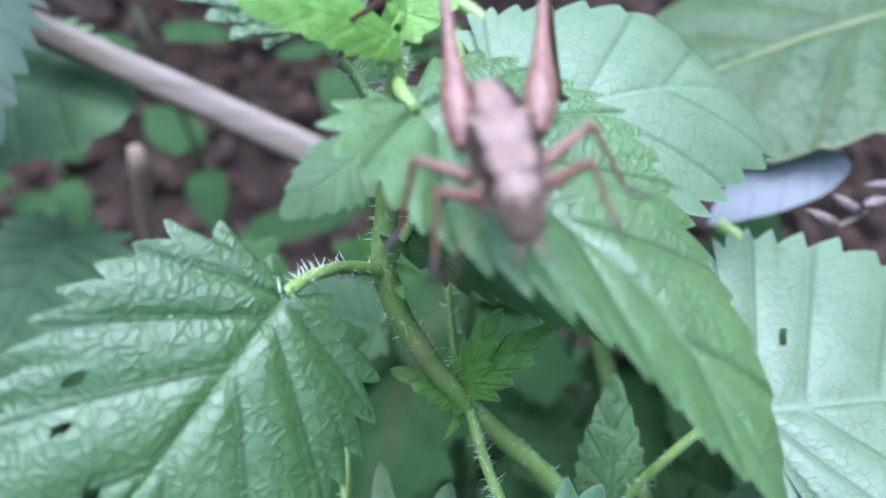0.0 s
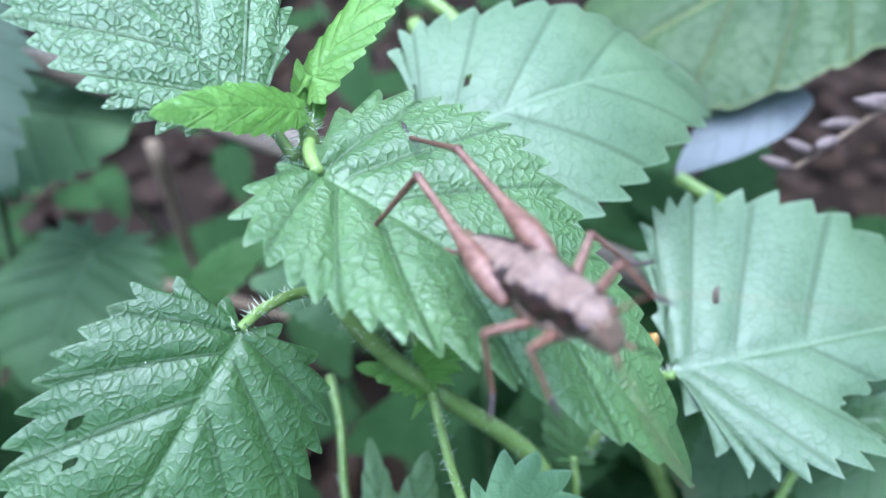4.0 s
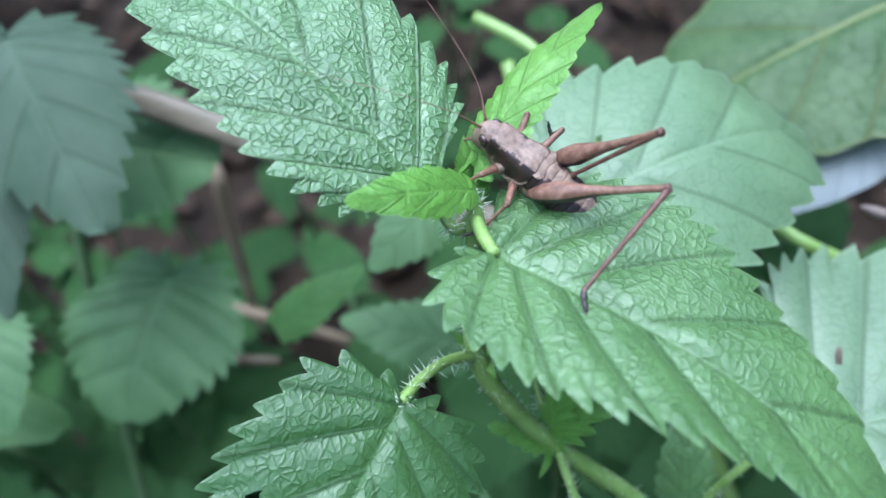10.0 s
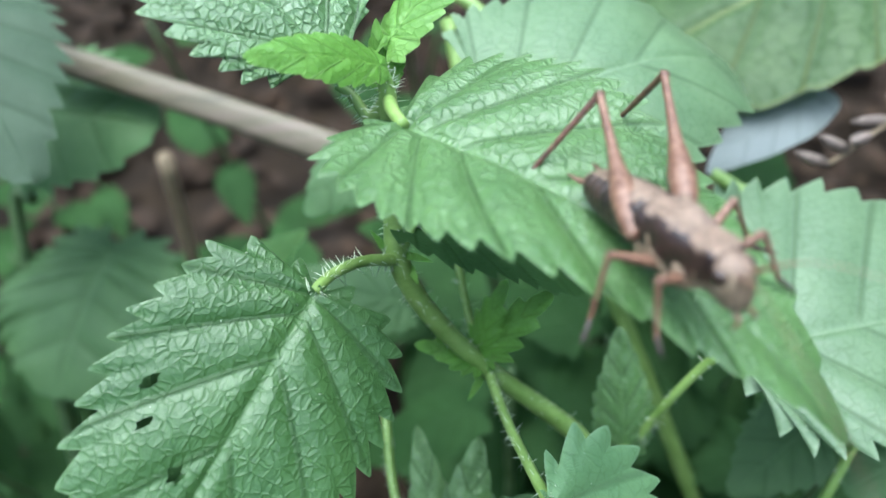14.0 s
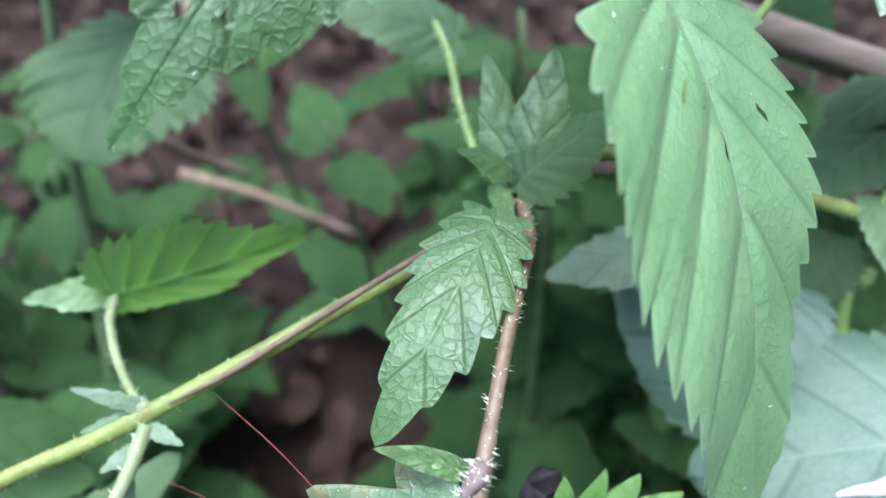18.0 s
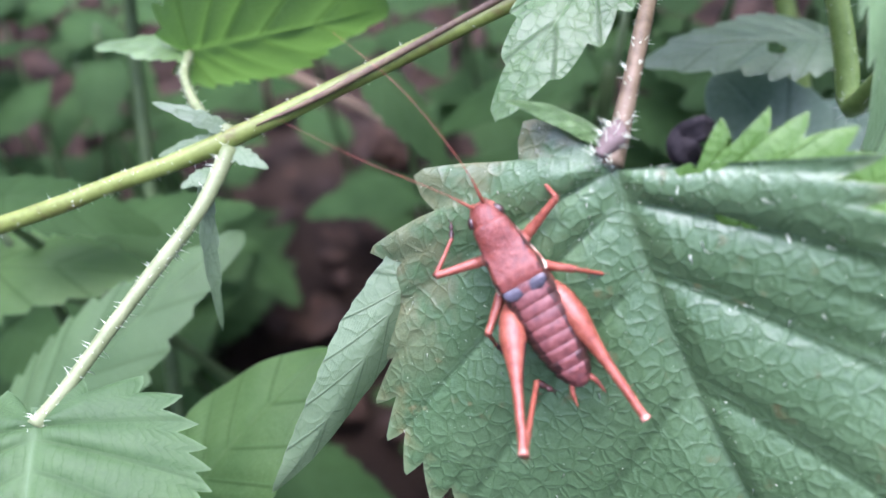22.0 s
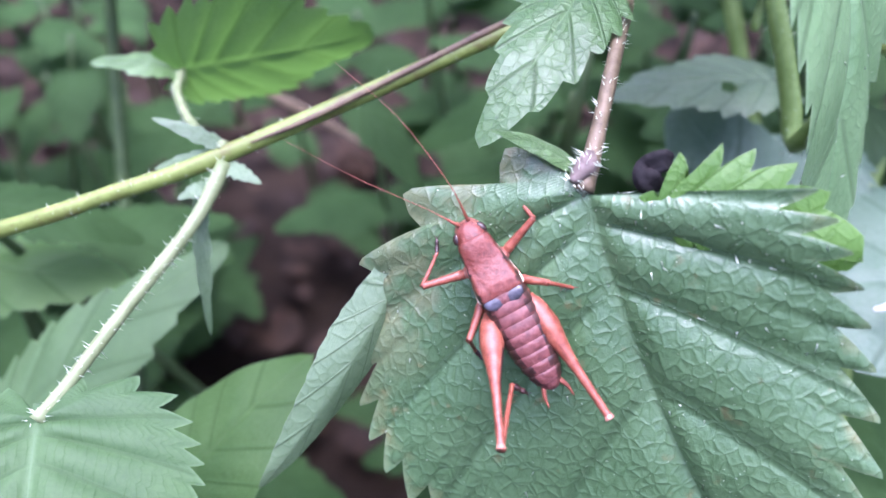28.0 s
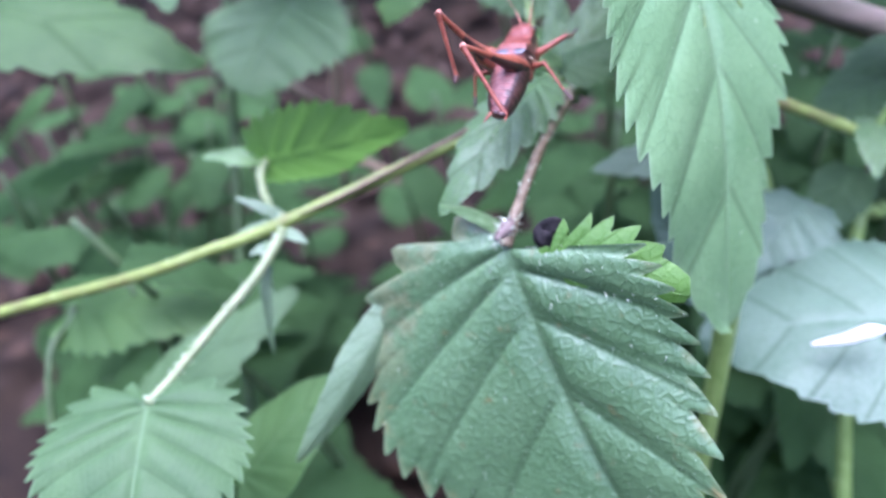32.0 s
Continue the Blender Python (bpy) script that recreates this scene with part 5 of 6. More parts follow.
def bush_cricket(label, shell, back, belly, legs, dark, margin, stance, wings, antennae, lobe, knees, band, size=1.0):
    """A short-winged bush-cricket, nose along x, in millimetres: a pale or red back, dark flanks, a light belly. band is half the back's width."""
    ob = thing("bush_cricket", (0, 0, 0), label, "cricket")
    v, f = loft([(8.65, 0, -0.9, 0.3, 0.7), (8.45, 0, -0.85, 0.85, 1.5), (7.9, 0, -0.75, 1.25, 1.9), (7.0, 0, -0.4, 1.5, 1.85), (6.0, 0, -0.3, 1.5, 1.7)], 22, 5, 2.4)
    head = part("head", painted(mesh_of("head", v, f, shell), (dark, lobe), lambda p: 0 if p[2] > 0.62 else 1 if p[2] > -0.35 and p[0] < 7.3 else 2), ob)
    for sgn in (1, -1):
        v, f = loft([(6.85, 1.22 * sgn, 0.3, 0.05, 0.08), (7.0, 1.3 * sgn, 0.3, 0.3, 0.42), (7.4, 1.24 * sgn, 0.28, 0.38, 0.5), (7.8, 1.1 * sgn, 0.24, 0.28, 0.38), (7.95, 1.02 * sgn, 0.22, 0.05, 0.08)], 12, 3)
        part("eye", mesh_of("eye", v, f, EYE), head)
        v, f = limb([(8.2, 0.4 * sgn, -2.2), (8.8, 0.7 * sgn, -2.8), (8.5, 0.9 * sgn, -3.4)], [0.18, 0.15, 0.1], 6)
        part("palp", mesh_of("palp", v, f, legs), head)
        v, f = limb([(8.3, 0.45 * sgn, 0.55)] + antennae[sgn], [0.18, 0.045, 0.032, 0.024, 0.015], 6, 8)
        part("antenna", mesh_of("antenna", v, f, legs), head)
    # saddle-shaped neck shield: flat back with a raised edge, steep side lobes with a pale hem
    v, f = loft([(6.85, 0, 0.15, 1.35, 1.35), (6.5, 0, 0.05, 1.58, 1.65), (5.4, 0, -0.15, 1.72, 1.95), (4.4, 0, -0.25, 1.85, 2.05), (3.4, 0, -0.1, 2.0, 2.05), (2.4, 0, 0.2, 2.15, 1.95), (1.7, 0, 0.5, 2.15, 1.65), (1.35, 0, 0.75, 2.05, 1.35)], 32, 4, 3.2)
    ridge = np.exp(-(((np.abs(v[:, 1]) * 1000 - band) / 0.3) ** 2)) * (v[:, 2] > 0.001) * 0.00022
    v[:, 2] += ridge - 0.00008 * (v[:, 2] > 0.0012) * (1 + np.cos(v[:, 0] * 1400))
    shield = part("neck_shield", painted(mesh_of("neck_shield", v, f, shell), (dark, lobe), lambda p: 0 if p[2] > 0.9 and abs(p[1]) < band + 0.16 * math.sin(p[0] * 2.6) + 0.1 * (4 - p[0]) * (p[0] < 4) else 1 if p[2] > -0.75 + 0.35 * math.sin(p[0] * 1.3) else 2), ob)
    for sgn in (1, -1):
        v, f = limb([(6.2, 1.5 * sgn, -1.15), (5.2, 1.66 * sgn, -1.75), (4.2, 1.76 * sgn, -1.85), (3.2, 1.95 * sgn, -1.6), (2.4, 2.12 * sgn, -1.05), (1.7, 2.2 * sgn, -0.3), (1.35, 2.1 * sgn, 0.6)], [0.06, 0.1, 0.12, 0.14, 0.14, 0.13, 0.1], 7)
        part("pale_hem", mesh_of("pale_hem", v, f, margin), shield)
        v, f = loft([(1.7, 0.85 * sgn, 1.7, 0.75, 0.12), (1.1, 0.95 * sgn, 1.92, 0.95, 0.14), (0.6, 0.9 * sgn, 1.9, 0.8, 0.12), (0.3, 0.8 * sgn, 1.82, 0.35, 0.06)], 12, 3)
        part("wing_stub", mesh_of("wing_stub", v, f, wings), ob)
        # the flank plates that carry the legs
        for x, w in ((4.3, 0.85), (2.3, 0.95), (0.5, 1.1)):
            v, f = loft([(x + w, 1.35 * sgn, -1.5, 0.2, 0.3), (x + w * 0.5, 1.65 * sgn, -1.35, 0.5, 0.85), (x - w * 0.4, 1.72 * sgn, -1.2, 0.55, 1.0), (x - w, 1.5 * sgn, -1.2, 0.2, 0.35)], 12, 3)
            part("flank_plate", mesh_of("flank_plate", v, f, lobe), ob)
    v, f = loft([(6.2, 0, -0.9, 1.2, 0.9), (4.5, 0, -1.3, 1.5, 1.1), (2.5, 0, -1.2, 1.7, 1.2), (0.8, 0, -0.7, 1.8, 1.5)], 14, 3)
    part("breast", mesh_of("breast", v, f, dark), ob)
    xs = np.linspace(1.6, -7.4, 10)
    for i in range(9):
        def girth(x):
            u = (1.6 - x) / 9.2
            return 2.3 * (1 - 0.12 * (1 - u) ** 3) * math.cos(max(0, u - 0.35) * 1.6) ** 0.9, 2.0 * math.cos(max(0, u - 0.3) * 1.4) ** 0.9, 0.05 - 0.45 * u
        a, b = xs[i], xs[i + 1]
        w1, h1, z1 = girth(a)
        w2, h2, z2 = girth(b)
        v, f = loft([(a, 0, z1, w1 * 0.95, h1 * 0.95), (a - 0.25, 0, z1, w1 * 1.01, h1 * 1.01), (b + 0.14, 0, z2, w2 * 1.025, h2 * 1.025), (b - 0.12, 0, z2, w2 * 0.965, h2 * 0.965)], 26, 2, 2.3)
        wide = band * (1 - 0.05 * i) * (w1 / 2.3)
        part("abdomen_ring", painted(mesh_of("abdomen_ring", v, f, back), (dark, belly), lambda p: 0 if p[2] > z1 and abs(p[1]) < wide + 0.12 * math.sin(p[0] * 3.5) else 1 if p[2] > z1 - h1 * 0.45 else 2), ob)
    v, f = loft([(-7.2, 0, -0.35, 1.25, 1.1), (-7.8, 0, -0.3, 1.0, 0.85), (-8.3, 0, -0.3, 0.55, 0.5), (-8.45, 0, -0.3, 0.15, 0.15)], 14, 3)
    part("tail_plate", mesh_of("tail_plate", v, f, back), ob)
    for sgn in (1, -1):
        v, f = limb([(-7.7, 0.7 * sgn, -0.2), (-8.6, 1.1 * sgn, -0.1), (-9.7, 1.25 * sgn, 0.0)], [0.28, 0.2, 0.05], 8)
        part("cercus", mesh_of("cercus", v, f, legs), ob)
    made = {}
    for name, where, spines in stance:
        hip, knee, ankle, toe = where
        thick = [0.5, 0.86, 1.06, 1.10, 0.98, 0.76, 0.56, 0.44, 0.38, 0.35, 0.34, 0.36, 0.46] if name.startswith("hind") else [0.46, 0.48, 0.4, 0.32, 0.32]
        made[name] = leg(ob, name, hip, knee, ankle, toe, thick, (legs, dark, knees, knees if size < 1 else legs), spines, len(made))
    if size != 1.0:
        for o in ob.children_recursive:
            o.data.transform(Matrix.Scale(size, 4))
            o.location *= size
    return ob, made


RED_STANCE = [
    ("front_leg_right", [(4.2, -1.6, -1.3), (5.8, -5.6, 0.2), (9.2, -5.2, -2.2), (11.4, -5.6, -2.6)], 6),
    ("front_leg_left", [(4.2, 1.6, -1.3), (5.2, 6.0, 0.0), (7.2, 3.6, -2.2), (8.4, 3.0, -2.6)], 6),
    ("middle_leg_right", [(1.8, -1.7, -1.2), (0.2, -4.0, 0.4), (-2.0, -6.4, -2.0), (-3.2, -7.6, -2.5)], 6),
    ("middle_leg_left", [(1.6, 1.7, -1.2), (-1.0, 4.6, 0.2), (-2.4, 4.8, -2.2), (-3.6, 4.6, -2.5)], 6),
    ("hind_leg_right", [(0.0, -1.9, -0.2), (-12.4, -3.0, 2.2), (-4.8, -2.6, -2.2), (-6.2, -2.4, -2.5)], 14),
    ("hind_leg_left", [(0.2, 1.9, -0.2), (-9.4, 6.0, 6.0), (-6.4, 3.2, -0.2), (-7.8, 2.4, -0.8)], 14),
]
BROWN_STANCE = [
    ("front_leg_right", [(4.4, -1.6, -1.5), (5.4, -4.4, 0.2), (6.4, -5.2, -3.4), (7.4, -5.6, -4.0)], 6),
    ("front_leg_left", [(4.4, 1.6, -1.5), (5.4, 4.4, 0.2), (6.4, 5.2, -3.4), (7.4, 5.6, -4.0)], 6),
    ("middle_leg_right", [(2.2, -1.7, -1.5), (1.6, -5.4, 0.5), (1.8, -7.2, -4.2), (2.8, -8.6, -4.8)], 6),
    ("middle_leg_left", [(2.2, 1.7, -1.5), (1.6, 5.4, 0.5), (1.8, 7.2, -4.2), (2.8, 8.6, -4.8)], 6),
    ("hind_leg_right", [(0.3, -2.4, -0.2), (-8.2, -3.6, 11.5), (-12.2, -6.1, 0.7), (-13.8, -7.0, 0.1)], 14),
    ("hind_leg_left", [(0.3, 2.4, -0.2), (-8.2, 3.6, 11.5), (-12.2, 6.1, 0.7), (-13.8, 7.0, 0.1)], 14),
]
brown_cricket, brown_legs = bush_cricket("brown short-winged bush-cricket walking over nettle leaves", BROWN, BROWN, FLANK, BROWN_LEG, BROWN_DARK, FLANK, BROWN_STANCE, BROWN, {1: [(12, 2.5, 2.5), (20, 6, 2.0), (27, 9, 0.0)], -1: [(12, -2.5, 2.5), (20, -6, 2.0), (27, -9, 0.0)]}, FLANK, BROWN_SHIN, 1.3, 0.9)
red_cricket, red_legs = bush_cricket("reddish brown short-winged bush-cricket resting on a nettle leaf", RED, RED_BELLY, RED_FLANK, RED_LEG, RED_DARK, CREAM, RED_STANCE, WING, {1: [(11, 2.2, 2.0), (16, 6, 3.0), (22, 10, 3.5)], -1: [(12, -0.6, 2.5), (19, 0.5, 3.0), (26, 3, 2.0)]}, RED_FLANK, RED_KNEE, 1.75)


def motions():
    """The walks of the two crickets and the swing of their legs."""
    walk(brown_cricket, [
        (0, pose(0.00254, 0.03274, 0.37431, 8, -12, -84)),
        (1, pose(0.00153, 0.03261, 0.37432, 0, -22, -90)),
        (1.5, pose(0.00106, 0.03616, 0.37383, 3, -21, -93)),
        (2, pose(0.00046, 0.03373, 0.37382, -0, -25, -92)),
        (2.4, pose(0.00331, 0.03683, 0.37439, 5, -20, -66)),
        (2.8, pose(0.00815, 0.04202, 0.37235, 6, -7, -39)),
        (3, pose(0.00838, 0.03733, 0.37176, 7, -17, -48)),
        (3.5, pose(0.01084, 0.03247, 0.37177, 11, -16, -53)),
        (4, pose(0.01358, 0.02769, 0.37259, 6, -21, -53)),
        (6.5, pose(0.00637, 0.03253, 0.37326, -5, -19, -75)),
        (7, pose(0.00616, 0.03170, 0.37370, -3, -19, -76)),
        (8, pose(0.00451, 0.03772, 0.37240, -1, -21, -84)),
        (9, pose(0.00323, 0.04012, 0.37187, -4, -26, -103)),
        (9.2, pose(0.00154, 0.04131, 0.37166, -3, -19, -124)),
        (9.5, pose(-0.00003, 0.04920, 0.37023, -12, -50, -156)),
        (9.75, pose(0.00106, 0.05048, 0.36946, -6, -41, 173)),
        (10, pose(0.00216, 0.05176, 0.36869, -6, -32, 147)),
        (11, pose(-0.00391, 0.05052, 0.37109, -14, -33, -180)),
        (12, pose(0.00294, 0.05202, 0.36970, 6, -30, 128)),
        (12.3, pose(0.00548, 0.05265, 0.36903, 6, -25, 101)),
        (12.55, pose(0.00520, 0.05079, 0.36972, 24, -12, 62)),
        (12.8, pose(0.00492, 0.04893, 0.37040, 29, 9, 29)),
        (13, pose(0.00499, 0.04933, 0.37033, 35, 16, 9)),
        (13.1, pose(0.00549, 0.04622, 0.37071, 22, 4, -18)),
        (13.2, pose(0.00599, 0.04311, 0.37110, 17, -13, -43)),
        (13.6, pose(0.00932, 0.03251, 0.37331, -5, -16, -62)),
        (14, pose(0.01412, 0.02685, 0.37194, -5, -13, -64)),
        (14.4, pose(0.01297, 0.02188, 0.37259, -3, -16, -71)),
        (15.2, pose(0.04000, 0.03700, 0.34200, -3, -16, -71)),
        (16.3, pose(0.10000, 0.04800, 0.33300, -3, -16, -71)),
        (32, pose(0.10000, 0.04800, 0.33300, -3, -16, -71)),
    ])
    # the leaf under the brown cricket bends with its weight
    stand = Matrix.Translation(swaying_leaf.location)
    walk(swaying_leaf, [(t, stand @ pose(0, 0, 0, *turn)) for t, *turn in (
        (0.0, -0.7, 4.6, -3.2), (2.0, 0.0, 5.0, -2.0), (3.5, 0.7, 5.5, -1.0), (4.0, 1.4, 0.8, -1.3), (7.0, 5.6, 3.0, 5.9), (8.0, 0.5, -4.6, -0.2), (9.0, -2.3, -6.8, 0.2), (9.5, -2.6, -3.4, 1.5),
        (10.0, -3.8, -3.1, 1.2), (12.5, -3.3, -2.9, 6.7), (13.2, -2.3, 0.9, -0.6), (14.0, -5.7, -12.2, -7.1), (14.4, 5.3, -0.4, -1.6), (16.4, -12.7, -18.1, 2.0), (32.0, -12.7, -18.1, 2.0))])
    walk(red_cricket, [
        (0, pose(-0.01959, -0.02018, 0.30376, -28, -35, 127)),
        (28, pose(-0.01959, -0.02018, 0.30376, -28, -35, 127)),
        (28.8, pose(-0.02194, -0.01746, 0.30851, -16, -39, 110)),
        (29, pose(-0.02100, -0.01682, 0.30687, -37, -45, 118)),
        (29.4, pose(-0.02306, -0.01758, 0.30825, -30, -34, 108)),
        (30, pose(-0.01961, -0.01147, 0.31560, -12, -30, 79)),
        (30.5, pose(-0.01793, -0.00759, 0.31903, -8, -22, 76)),
        (31, pose(-0.01702, -0.00521, 0.32150, -3, -16, 75)),
        (31.5, pose(-0.01398, -0.00329, 0.32461, -3, -5, 78)),
        (32, pose(-0.01242, 0.00117, 0.32758, -7, -7, 81)),
    ])
    thigh, shin, foot = brown_legs["hind_leg_right"]
    walk(thigh, [
        (0, pose(0.00027, -0.00216, -0.00018, -5, -21, -6)),
        (1, pose(0.00027, -0.00216, -0.00018, -1, -5, -1)),
        (1.5, pose(0.00027, -0.00216, -0.00018, -1, -22, -3)),
        (2, pose(0.00027, -0.00216, -0.00018, -4, -12, -4)),
        (2.4, pose(0.00027, -0.00216, -0.00018, -24, -26, -17)),
        (2.8, pose(0.00027, -0.00216, -0.00018, -29, -37, -20)),
        (3, pose(0.00027, -0.00216, -0.00018, -17, -30, -13)),
        (3.5, pose(0.00027, -0.00216, -0.00018, -13, -41, -12)),
        (4, pose(0.00027, -0.00216, -0.00018, -11, -33, -10)),
        (6.5, pose(0.00027, -0.00216, -0.00018, -6, -11, -5)),
        (7, pose(0.00027, -0.00216, -0.00018, -7, -17, -6)),
        (8, pose(0.00027, -0.00216, -0.00018, -10, -21, -9)),
        (9, pose(0.00027, -0.00216, -0.00018, -6, -6, -5)),
        (9.2, pose(0.00027, -0.00216, -0.00018, 5, -22, 1)),
        (9.5, pose(0.00027, -0.00216, -0.00018, 20, -10, 13)),
        (10, pose(0.00027, -0.00216, -0.00018, -4, 18, -1)),
        (11, pose(0.00027, -0.00216, -0.00018, 14, -24, 6)),
        (12, pose(0.00027, -0.00216, -0.00018, -2, 19, -0)),
        (12.3, pose(0.00027, -0.00216, -0.00018, -1, 16, 0)),
        (12.8, pose(0.00027, -0.00216, -0.00018, -4, -15, -4)),
        (13, pose(0.00027, -0.00216, -0.00018, -10, -25, -9)),
        (13.2, pose(0.00027, -0.00216, -0.00018, -15, -42, -13)),
        (13.6, pose(0.00027, -0.00216, -0.00018, -6, -31, -8)),
        (14, pose(0.00027, -0.00216, -0.00018, -19, -34, -15)),
        (14.4, pose(0.00027, -0.00216, -0.00018, -13, -29, -11)),
        (32, pose(0.00027, -0.00216, -0.00018, -13, -29, -11)),
    ])
    for piece in (shin, foot):
        walk(piece, [
            (0, pose(-0.00765, -0.00108, 0.01053, -44, 31, -4)),
            (1, pose(-0.00765, -0.00108, 0.01053, -44, 31, -4)),
            (2, pose(-0.00765, -0.00108, 0.01053, -46, 26, 1)),
            (2.8, pose(-0.00765, -0.00108, 0.01053, -63, 16, 15)),
            (3, pose(-0.00765, -0.00108, 0.01053, -78, 38, -9)),
            (3.5, pose(-0.00765, -0.00108, 0.01053, -26, 17, 2)),
            (4, pose(-0.00765, -0.00108, 0.01053, -37, 38, -10)),
            (6.5, pose(-0.00765, -0.00108, 0.01053, -27, 42, -13)),
            (9, pose(-0.00765, -0.00108, 0.01053, -24, -0, 10)),
            (9.2, pose(-0.00765, -0.00108, 0.01053, -26, -7, 13)),
            (9.5, pose(-0.00765, -0.00108, 0.01053, -9, 11, 0)),
            (9.75, pose(-0.00765, -0.00108, 0.01053, 8, -19, 0)),
            (10, pose(-0.00765, -0.00108, 0.01053, 32, -48, -12)),
            (10.5, pose(-0.00765, -0.00108, 0.01053, 15, -13, -4)),
            (11, pose(-0.00765, -0.00108, 0.01053, 2, 21, -6)),
            (12, pose(-0.00765, -0.00108, 0.01053, 12, 7, -5)),
            (12.3, pose(-0.00765, -0.00108, 0.01053, 3, -4, -0)),
            (12.8, pose(-0.00765, -0.00108, 0.01053, -3, 1, 1)),
            (13, pose(-0.00765, -0.00108, 0.01053, -24, -21, 18)),
            (13.2, pose(-0.00765, -0.00108, 0.01053, -16, -17, 12)),
            (13.6, pose(-0.00765, -0.00108, 0.01053, -18, 25, -4)),
            (14, pose(-0.00765, -0.00108, 0.01053, -17, 8, 4)),
            (14.4, pose(-0.00765, -0.00108, 0.01053, -23, 25, -3)),
            (32, pose(-0.00765, -0.00108, 0.01053, -23, 25, -3)),
        ])
    thigh, shin, foot = brown_legs["hind_leg_left"]
    walk(thigh, [
        (0, pose(0.00027, 0.00216, -0.00018, -9, -26, -2)),
        (1, pose(0.00027, 0.00216, -0.00018, -2, -16, 0)),
        (1.5, pose(0.00027, 0.00216, -0.00018, -2, -23, 2)),
        (2, pose(0.00027, 0.00216, -0.00018, -4, -20, 0)),
        (2.4, pose(0.00027, 0.00216, -0.00018, -20, -32, -7)),
        (2.8, pose(0.00027, 0.00216, -0.00018, -33, -45, -9)),
        (3, pose(0.00027, 0.00216, -0.00018, -17, -32, -5)),
        (3.5, pose(0.00027, 0.00216, -0.00018, -10, -39, 1)),
        (4, pose(0.00027, 0.00216, -0.00018, -9, -35, 0)),
        (6.5, pose(0.00027, 0.00216, -0.00018, -5, -17, -1)),
        (7, pose(0.00027, 0.00216, -0.00018, -6, -22, -1)),
        (8, pose(0.00027, 0.00216, -0.00018, -7, -24, -2)),
        (9, pose(0.00027, 0.00216, -0.00018, -0, -12, 1)),
        (9.2, pose(0.00027, 0.00216, -0.00018, 9, -30, 9)),
        (9.5, pose(0.00027, 0.00216, -0.00018, 23, -10, 16)),
        (10, pose(0.00027, 0.00216, -0.00018, 13, -1, 9)),
        (11, pose(0.00027, 0.00216, -0.00018, 2, -11, 3)),
        (12, pose(0.00027, 0.00216, -0.00018, 10, 0, 7)),
        (12.3, pose(0.00027, 0.00216, -0.00018, 6, 4, 4)),
        (12.8, pose(0.00027, 0.00216, -0.00018, -2, -0, -2)),
        (13, pose(0.00027, 0.00216, -0.00018, -6, -1, -4)),
        (13.2, pose(0.00027, 0.00216, -0.00018, -39, -43, -13)),
        (13.6, pose(0.00027, 0.00216, -0.00018, -17, -24, -8)),
        (14, pose(0.00027, 0.00216, -0.00018, -21, -30, -9)),
        (14.4, pose(0.00027, 0.00216, -0.00018, -14, -27, -5)),
        (32, pose(0.00027, 0.00216, -0.00018, -14, -27, -5)),
    ])
    for piece in (shin, foot):
        walk(piece, [
            (0, pose(-0.00765, 0.00108, 0.01053, 1, 19, 4)),
            (2, pose(-0.00765, 0.00108, 0.01053, 1, 19, 4)),
            (2.8, pose(-0.00765, 0.00108, 0.01053, -0, 55, 17)),
            (3, pose(-0.00765, 0.00108, 0.01053, 5, 55, 18)),
            (3.5, pose(-0.00765, 0.00108, 0.01053, 70, 79, 87)),
            (4, pose(-0.00765, 0.00108, 0.01053, 95, 73, 101)),
            (6.5, pose(-0.00765, 0.00108, 0.01053, -7, 45, 12)),
            (7, pose(-0.00765, 0.00108, 0.01053, 1, 54, 17)),
            (8.1, pose(-0.00765, 0.00108, 0.01053, -10, 27, 8)),
            (9.2, pose(-0.00765, 0.00108, 0.01053, -17, -2, 6)),
            (9.5, pose(-0.00765, 0.00108, 0.01053, -2, -8, -1)),
            (10, pose(-0.00765, 0.00108, 0.01053, 41, -14, -25)),
            (11, pose(-0.00765, 0.00108, 0.01053, 20, 3, -7)),
            (12, pose(-0.00765, 0.00108, 0.01053, 11, -3, -5)),
            (12.3, pose(-0.00765, 0.00108, 0.01053, -2, 10, 3)),
            (12.8, pose(-0.00765, 0.00108, 0.01053, -20, -24, 5)),
            (13, pose(-0.00765, 0.00108, 0.01053, -13, -43, -0)),
            (13.1, pose(-0.00765, 0.00108, 0.01053, -15, 5, 6)),
            (13.2, pose(-0.00765, 0.00108, 0.01053, -10, 54, 14)),
            (13.4, pose(-0.00765, 0.00108, 0.01053, -2, 29, 8)),
            (13.6, pose(-0.00765, 0.00108, 0.01053, 9, 6, -1)),
            (14, pose(-0.00765, 0.00108, 0.01053, -3, 48, 14)),
            (14.4, pose(-0.00765, 0.00108, 0.01053, 6, 64, 24)),
            (32, pose(-0.00765, 0.00108, 0.01053, 6, 64, 24)),
        ])
    thigh, shin, foot = red_legs["hind_leg_right"]
    walk(thigh, [
        (0, pose(0.00000, -0.00190, -0.00020, 0, -0, 0)),
        (28.3, pose(0.00000, -0.00190, -0.00020, 0, -0, 0)),
        (29, pose(0.00000, -0.00190, -0.00020, 7, 47, 18)),
        (30, pose(0.00000, -0.00190, -0.00020, -2, 22, -0)),
        (30.5, pose(0.00000, -0.00190, -0.00020, -7, 29, -9)),
        (31, pose(0.00000, -0.00190, -0.00020, -12, 32, -20)),
        (31.5, pose(0.00000, -0.00190, -0.00020, -18, 39, -28)),
        (32, pose(0.00000, -0.00190, -0.00020, -18, 35, -29)),
    ])
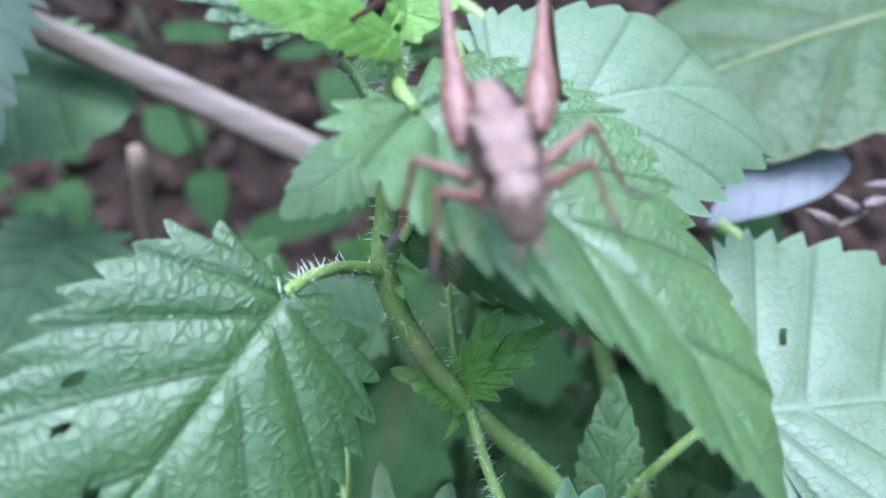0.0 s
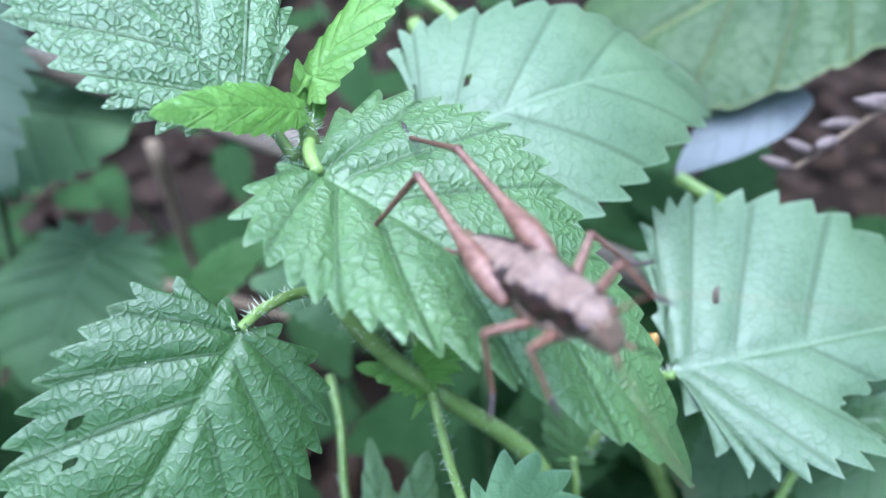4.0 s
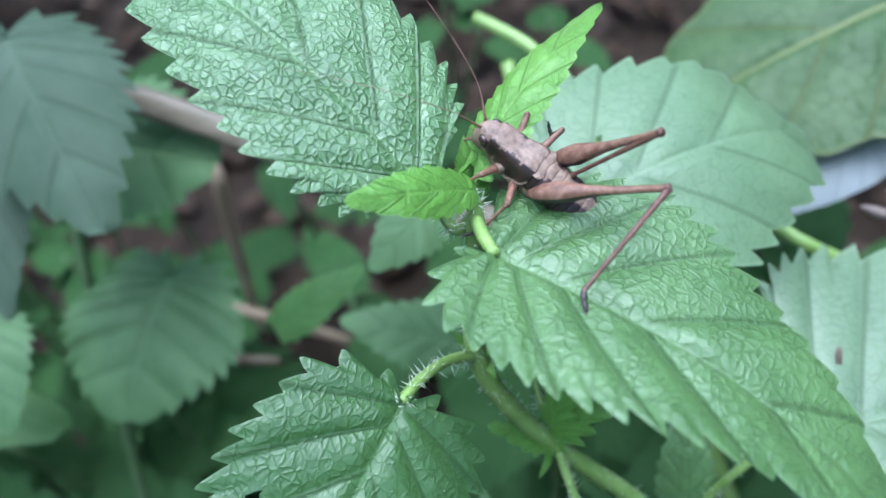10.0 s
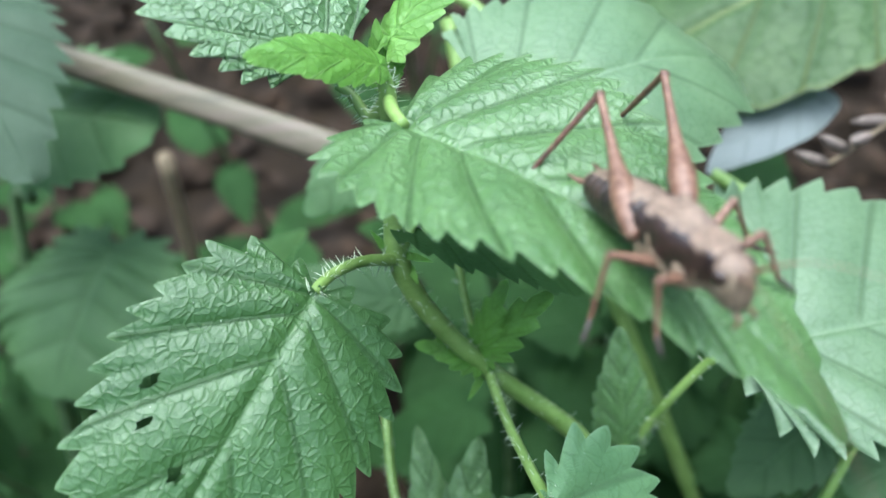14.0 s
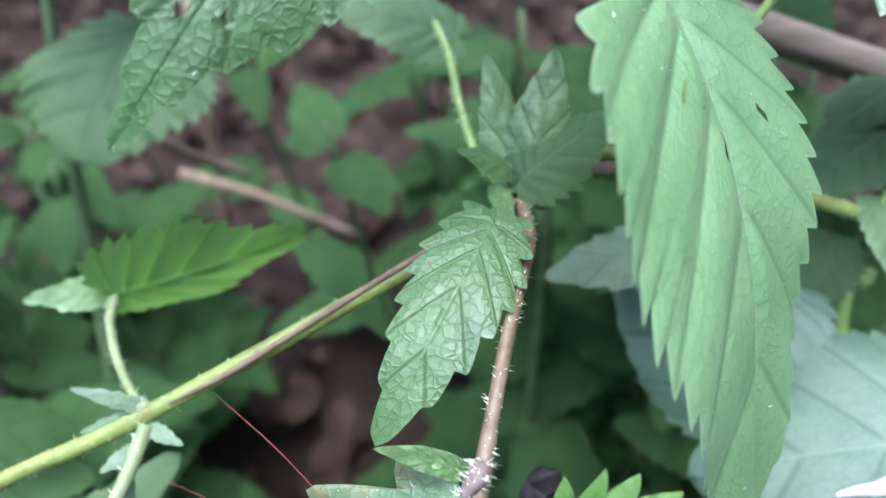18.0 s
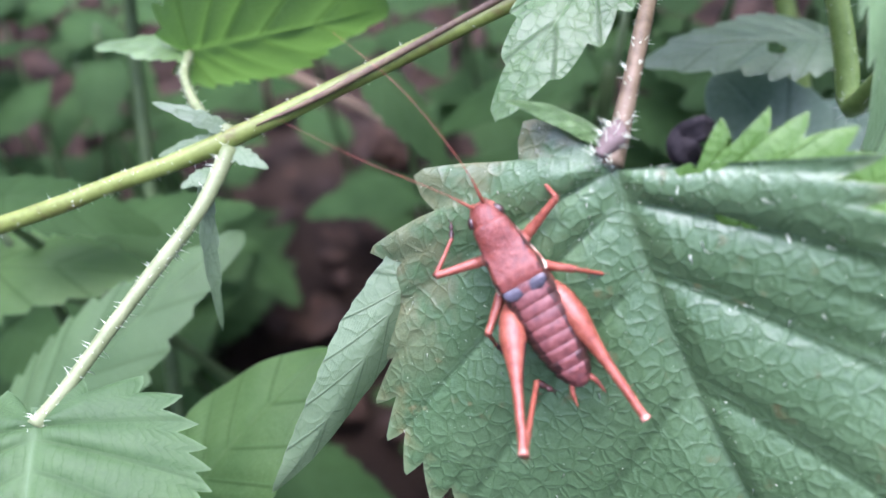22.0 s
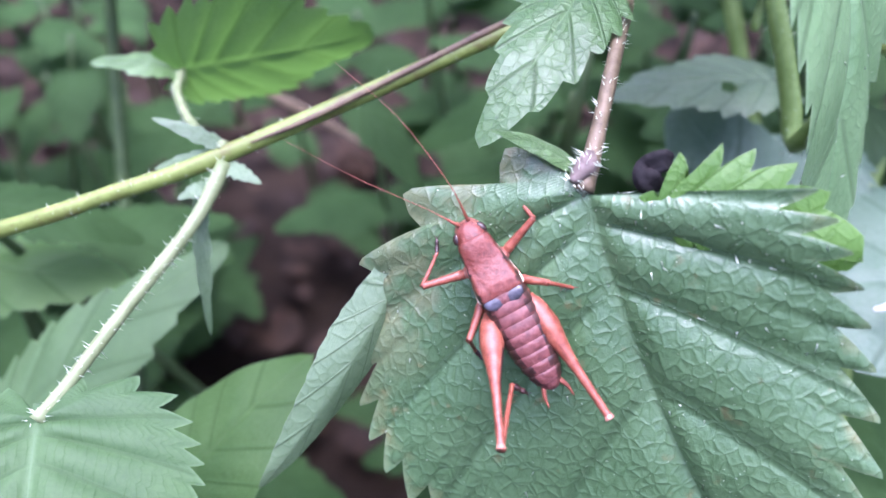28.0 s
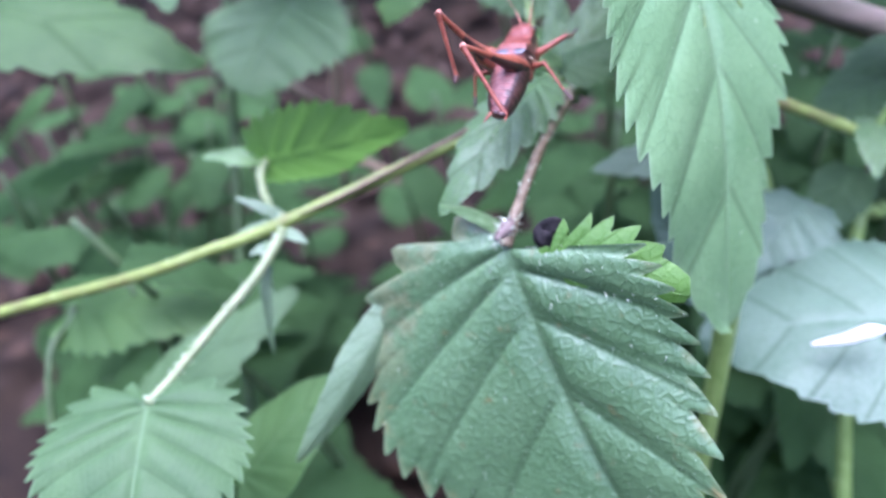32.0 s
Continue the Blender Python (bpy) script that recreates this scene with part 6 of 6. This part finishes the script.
    for piece in (shin, foot):
        walk(piece, [
            (0, pose(-0.01240, -0.00110, 0.00240, 0, -0, 0)),
            (28.3, pose(-0.01240, -0.00110, 0.00240, 0, -0, 0)),
            (29, pose(-0.01240, -0.00110, 0.00240, 6, 8, 10)),
            (30, pose(-0.01240, -0.00110, 0.00240, -7, 51, -6)),
            (30.5, pose(-0.01240, -0.00110, 0.00240, -14, 33, -16)),
            (31, pose(-0.01240, -0.00110, 0.00240, -12, 11, -17)),
            (31.5, pose(-0.01240, -0.00110, 0.00240, -12, 12, -18)),
            (32, pose(-0.01240, -0.00110, 0.00240, -27, 33, -33)),
        ])
    thigh, shin, foot = red_legs["hind_leg_left"]
    walk(thigh, [
        (0, pose(0.00020, 0.00190, -0.00020, 0, -0, 0)),
        (28.3, pose(0.00020, 0.00190, -0.00020, 0, -0, 0)),
        (29, pose(0.00020, 0.00190, -0.00020, 11, 16, 7)),
        (30, pose(0.00020, 0.00190, -0.00020, 6, 8, 4)),
        (30.5, pose(0.00020, 0.00190, -0.00020, 4, 12, -1)),
        (31, pose(0.00020, 0.00190, -0.00020, 1, 5, -2)),
        (31.5, pose(0.00020, 0.00190, -0.00020, -5, -10, -1)),
        (32, pose(0.00020, 0.00190, -0.00020, 7, 35, -7)),
    ])
    for piece in (shin, foot):
        walk(piece, [
            (0, pose(-0.00960, 0.00410, 0.00620, 0, -0, 0)),
            (28.3, pose(-0.00960, 0.00410, 0.00620, 0, -0, 0)),
            (29, pose(-0.00960, 0.00410, 0.00620, 3, 35, -12)),
            (30, pose(-0.00960, 0.00410, 0.00620, 11, 32, -5)),
            (30.5, pose(-0.00960, 0.00410, 0.00620, 13, 17, 0)),
            (31, pose(-0.00960, 0.00410, 0.00620, 5, 36, -11)),
            (31.5, pose(-0.00960, 0.00410, 0.00620, -26, 64, -48)),
            (31.75, pose(-0.00960, 0.00410, 0.00620, -0, 39, -16)),
            (32, pose(-0.00960, 0.00410, 0.00620, 5, 10, -2)),
        ])
    # front and middle legs step in turn while the crickets walk
    steps = {"front_leg_right": 1, "middle_leg_left": 1, "front_leg_left": -1, "middle_leg_right": -1}
    for legs, stretches in ((brown_legs, ((2.1, 3.4), (8.9, 10.4), (11.7, 16.3))), (red_legs, ((28.3, 32.0),))):
        for name, way in steps.items():
            ob = legs[name][0]
            rest = Matrix.Translation(ob.location)
            rows = [(0.0, rest)]
            for begin, end in stretches:
                rows.append((begin, rest))
                rows += [(begin + 0.2 * k, rest @ pose(0, 0, 0, 0, 0, 14 * way * (1 if k % 2 else -1))) for k in range(1, int((end - begin) / 0.2))]
                rows.append((end, rest))
            if rows[-1][0] < 32.0:
                rows.append((32.0, rest))
            walk(ob, rows)


motions()
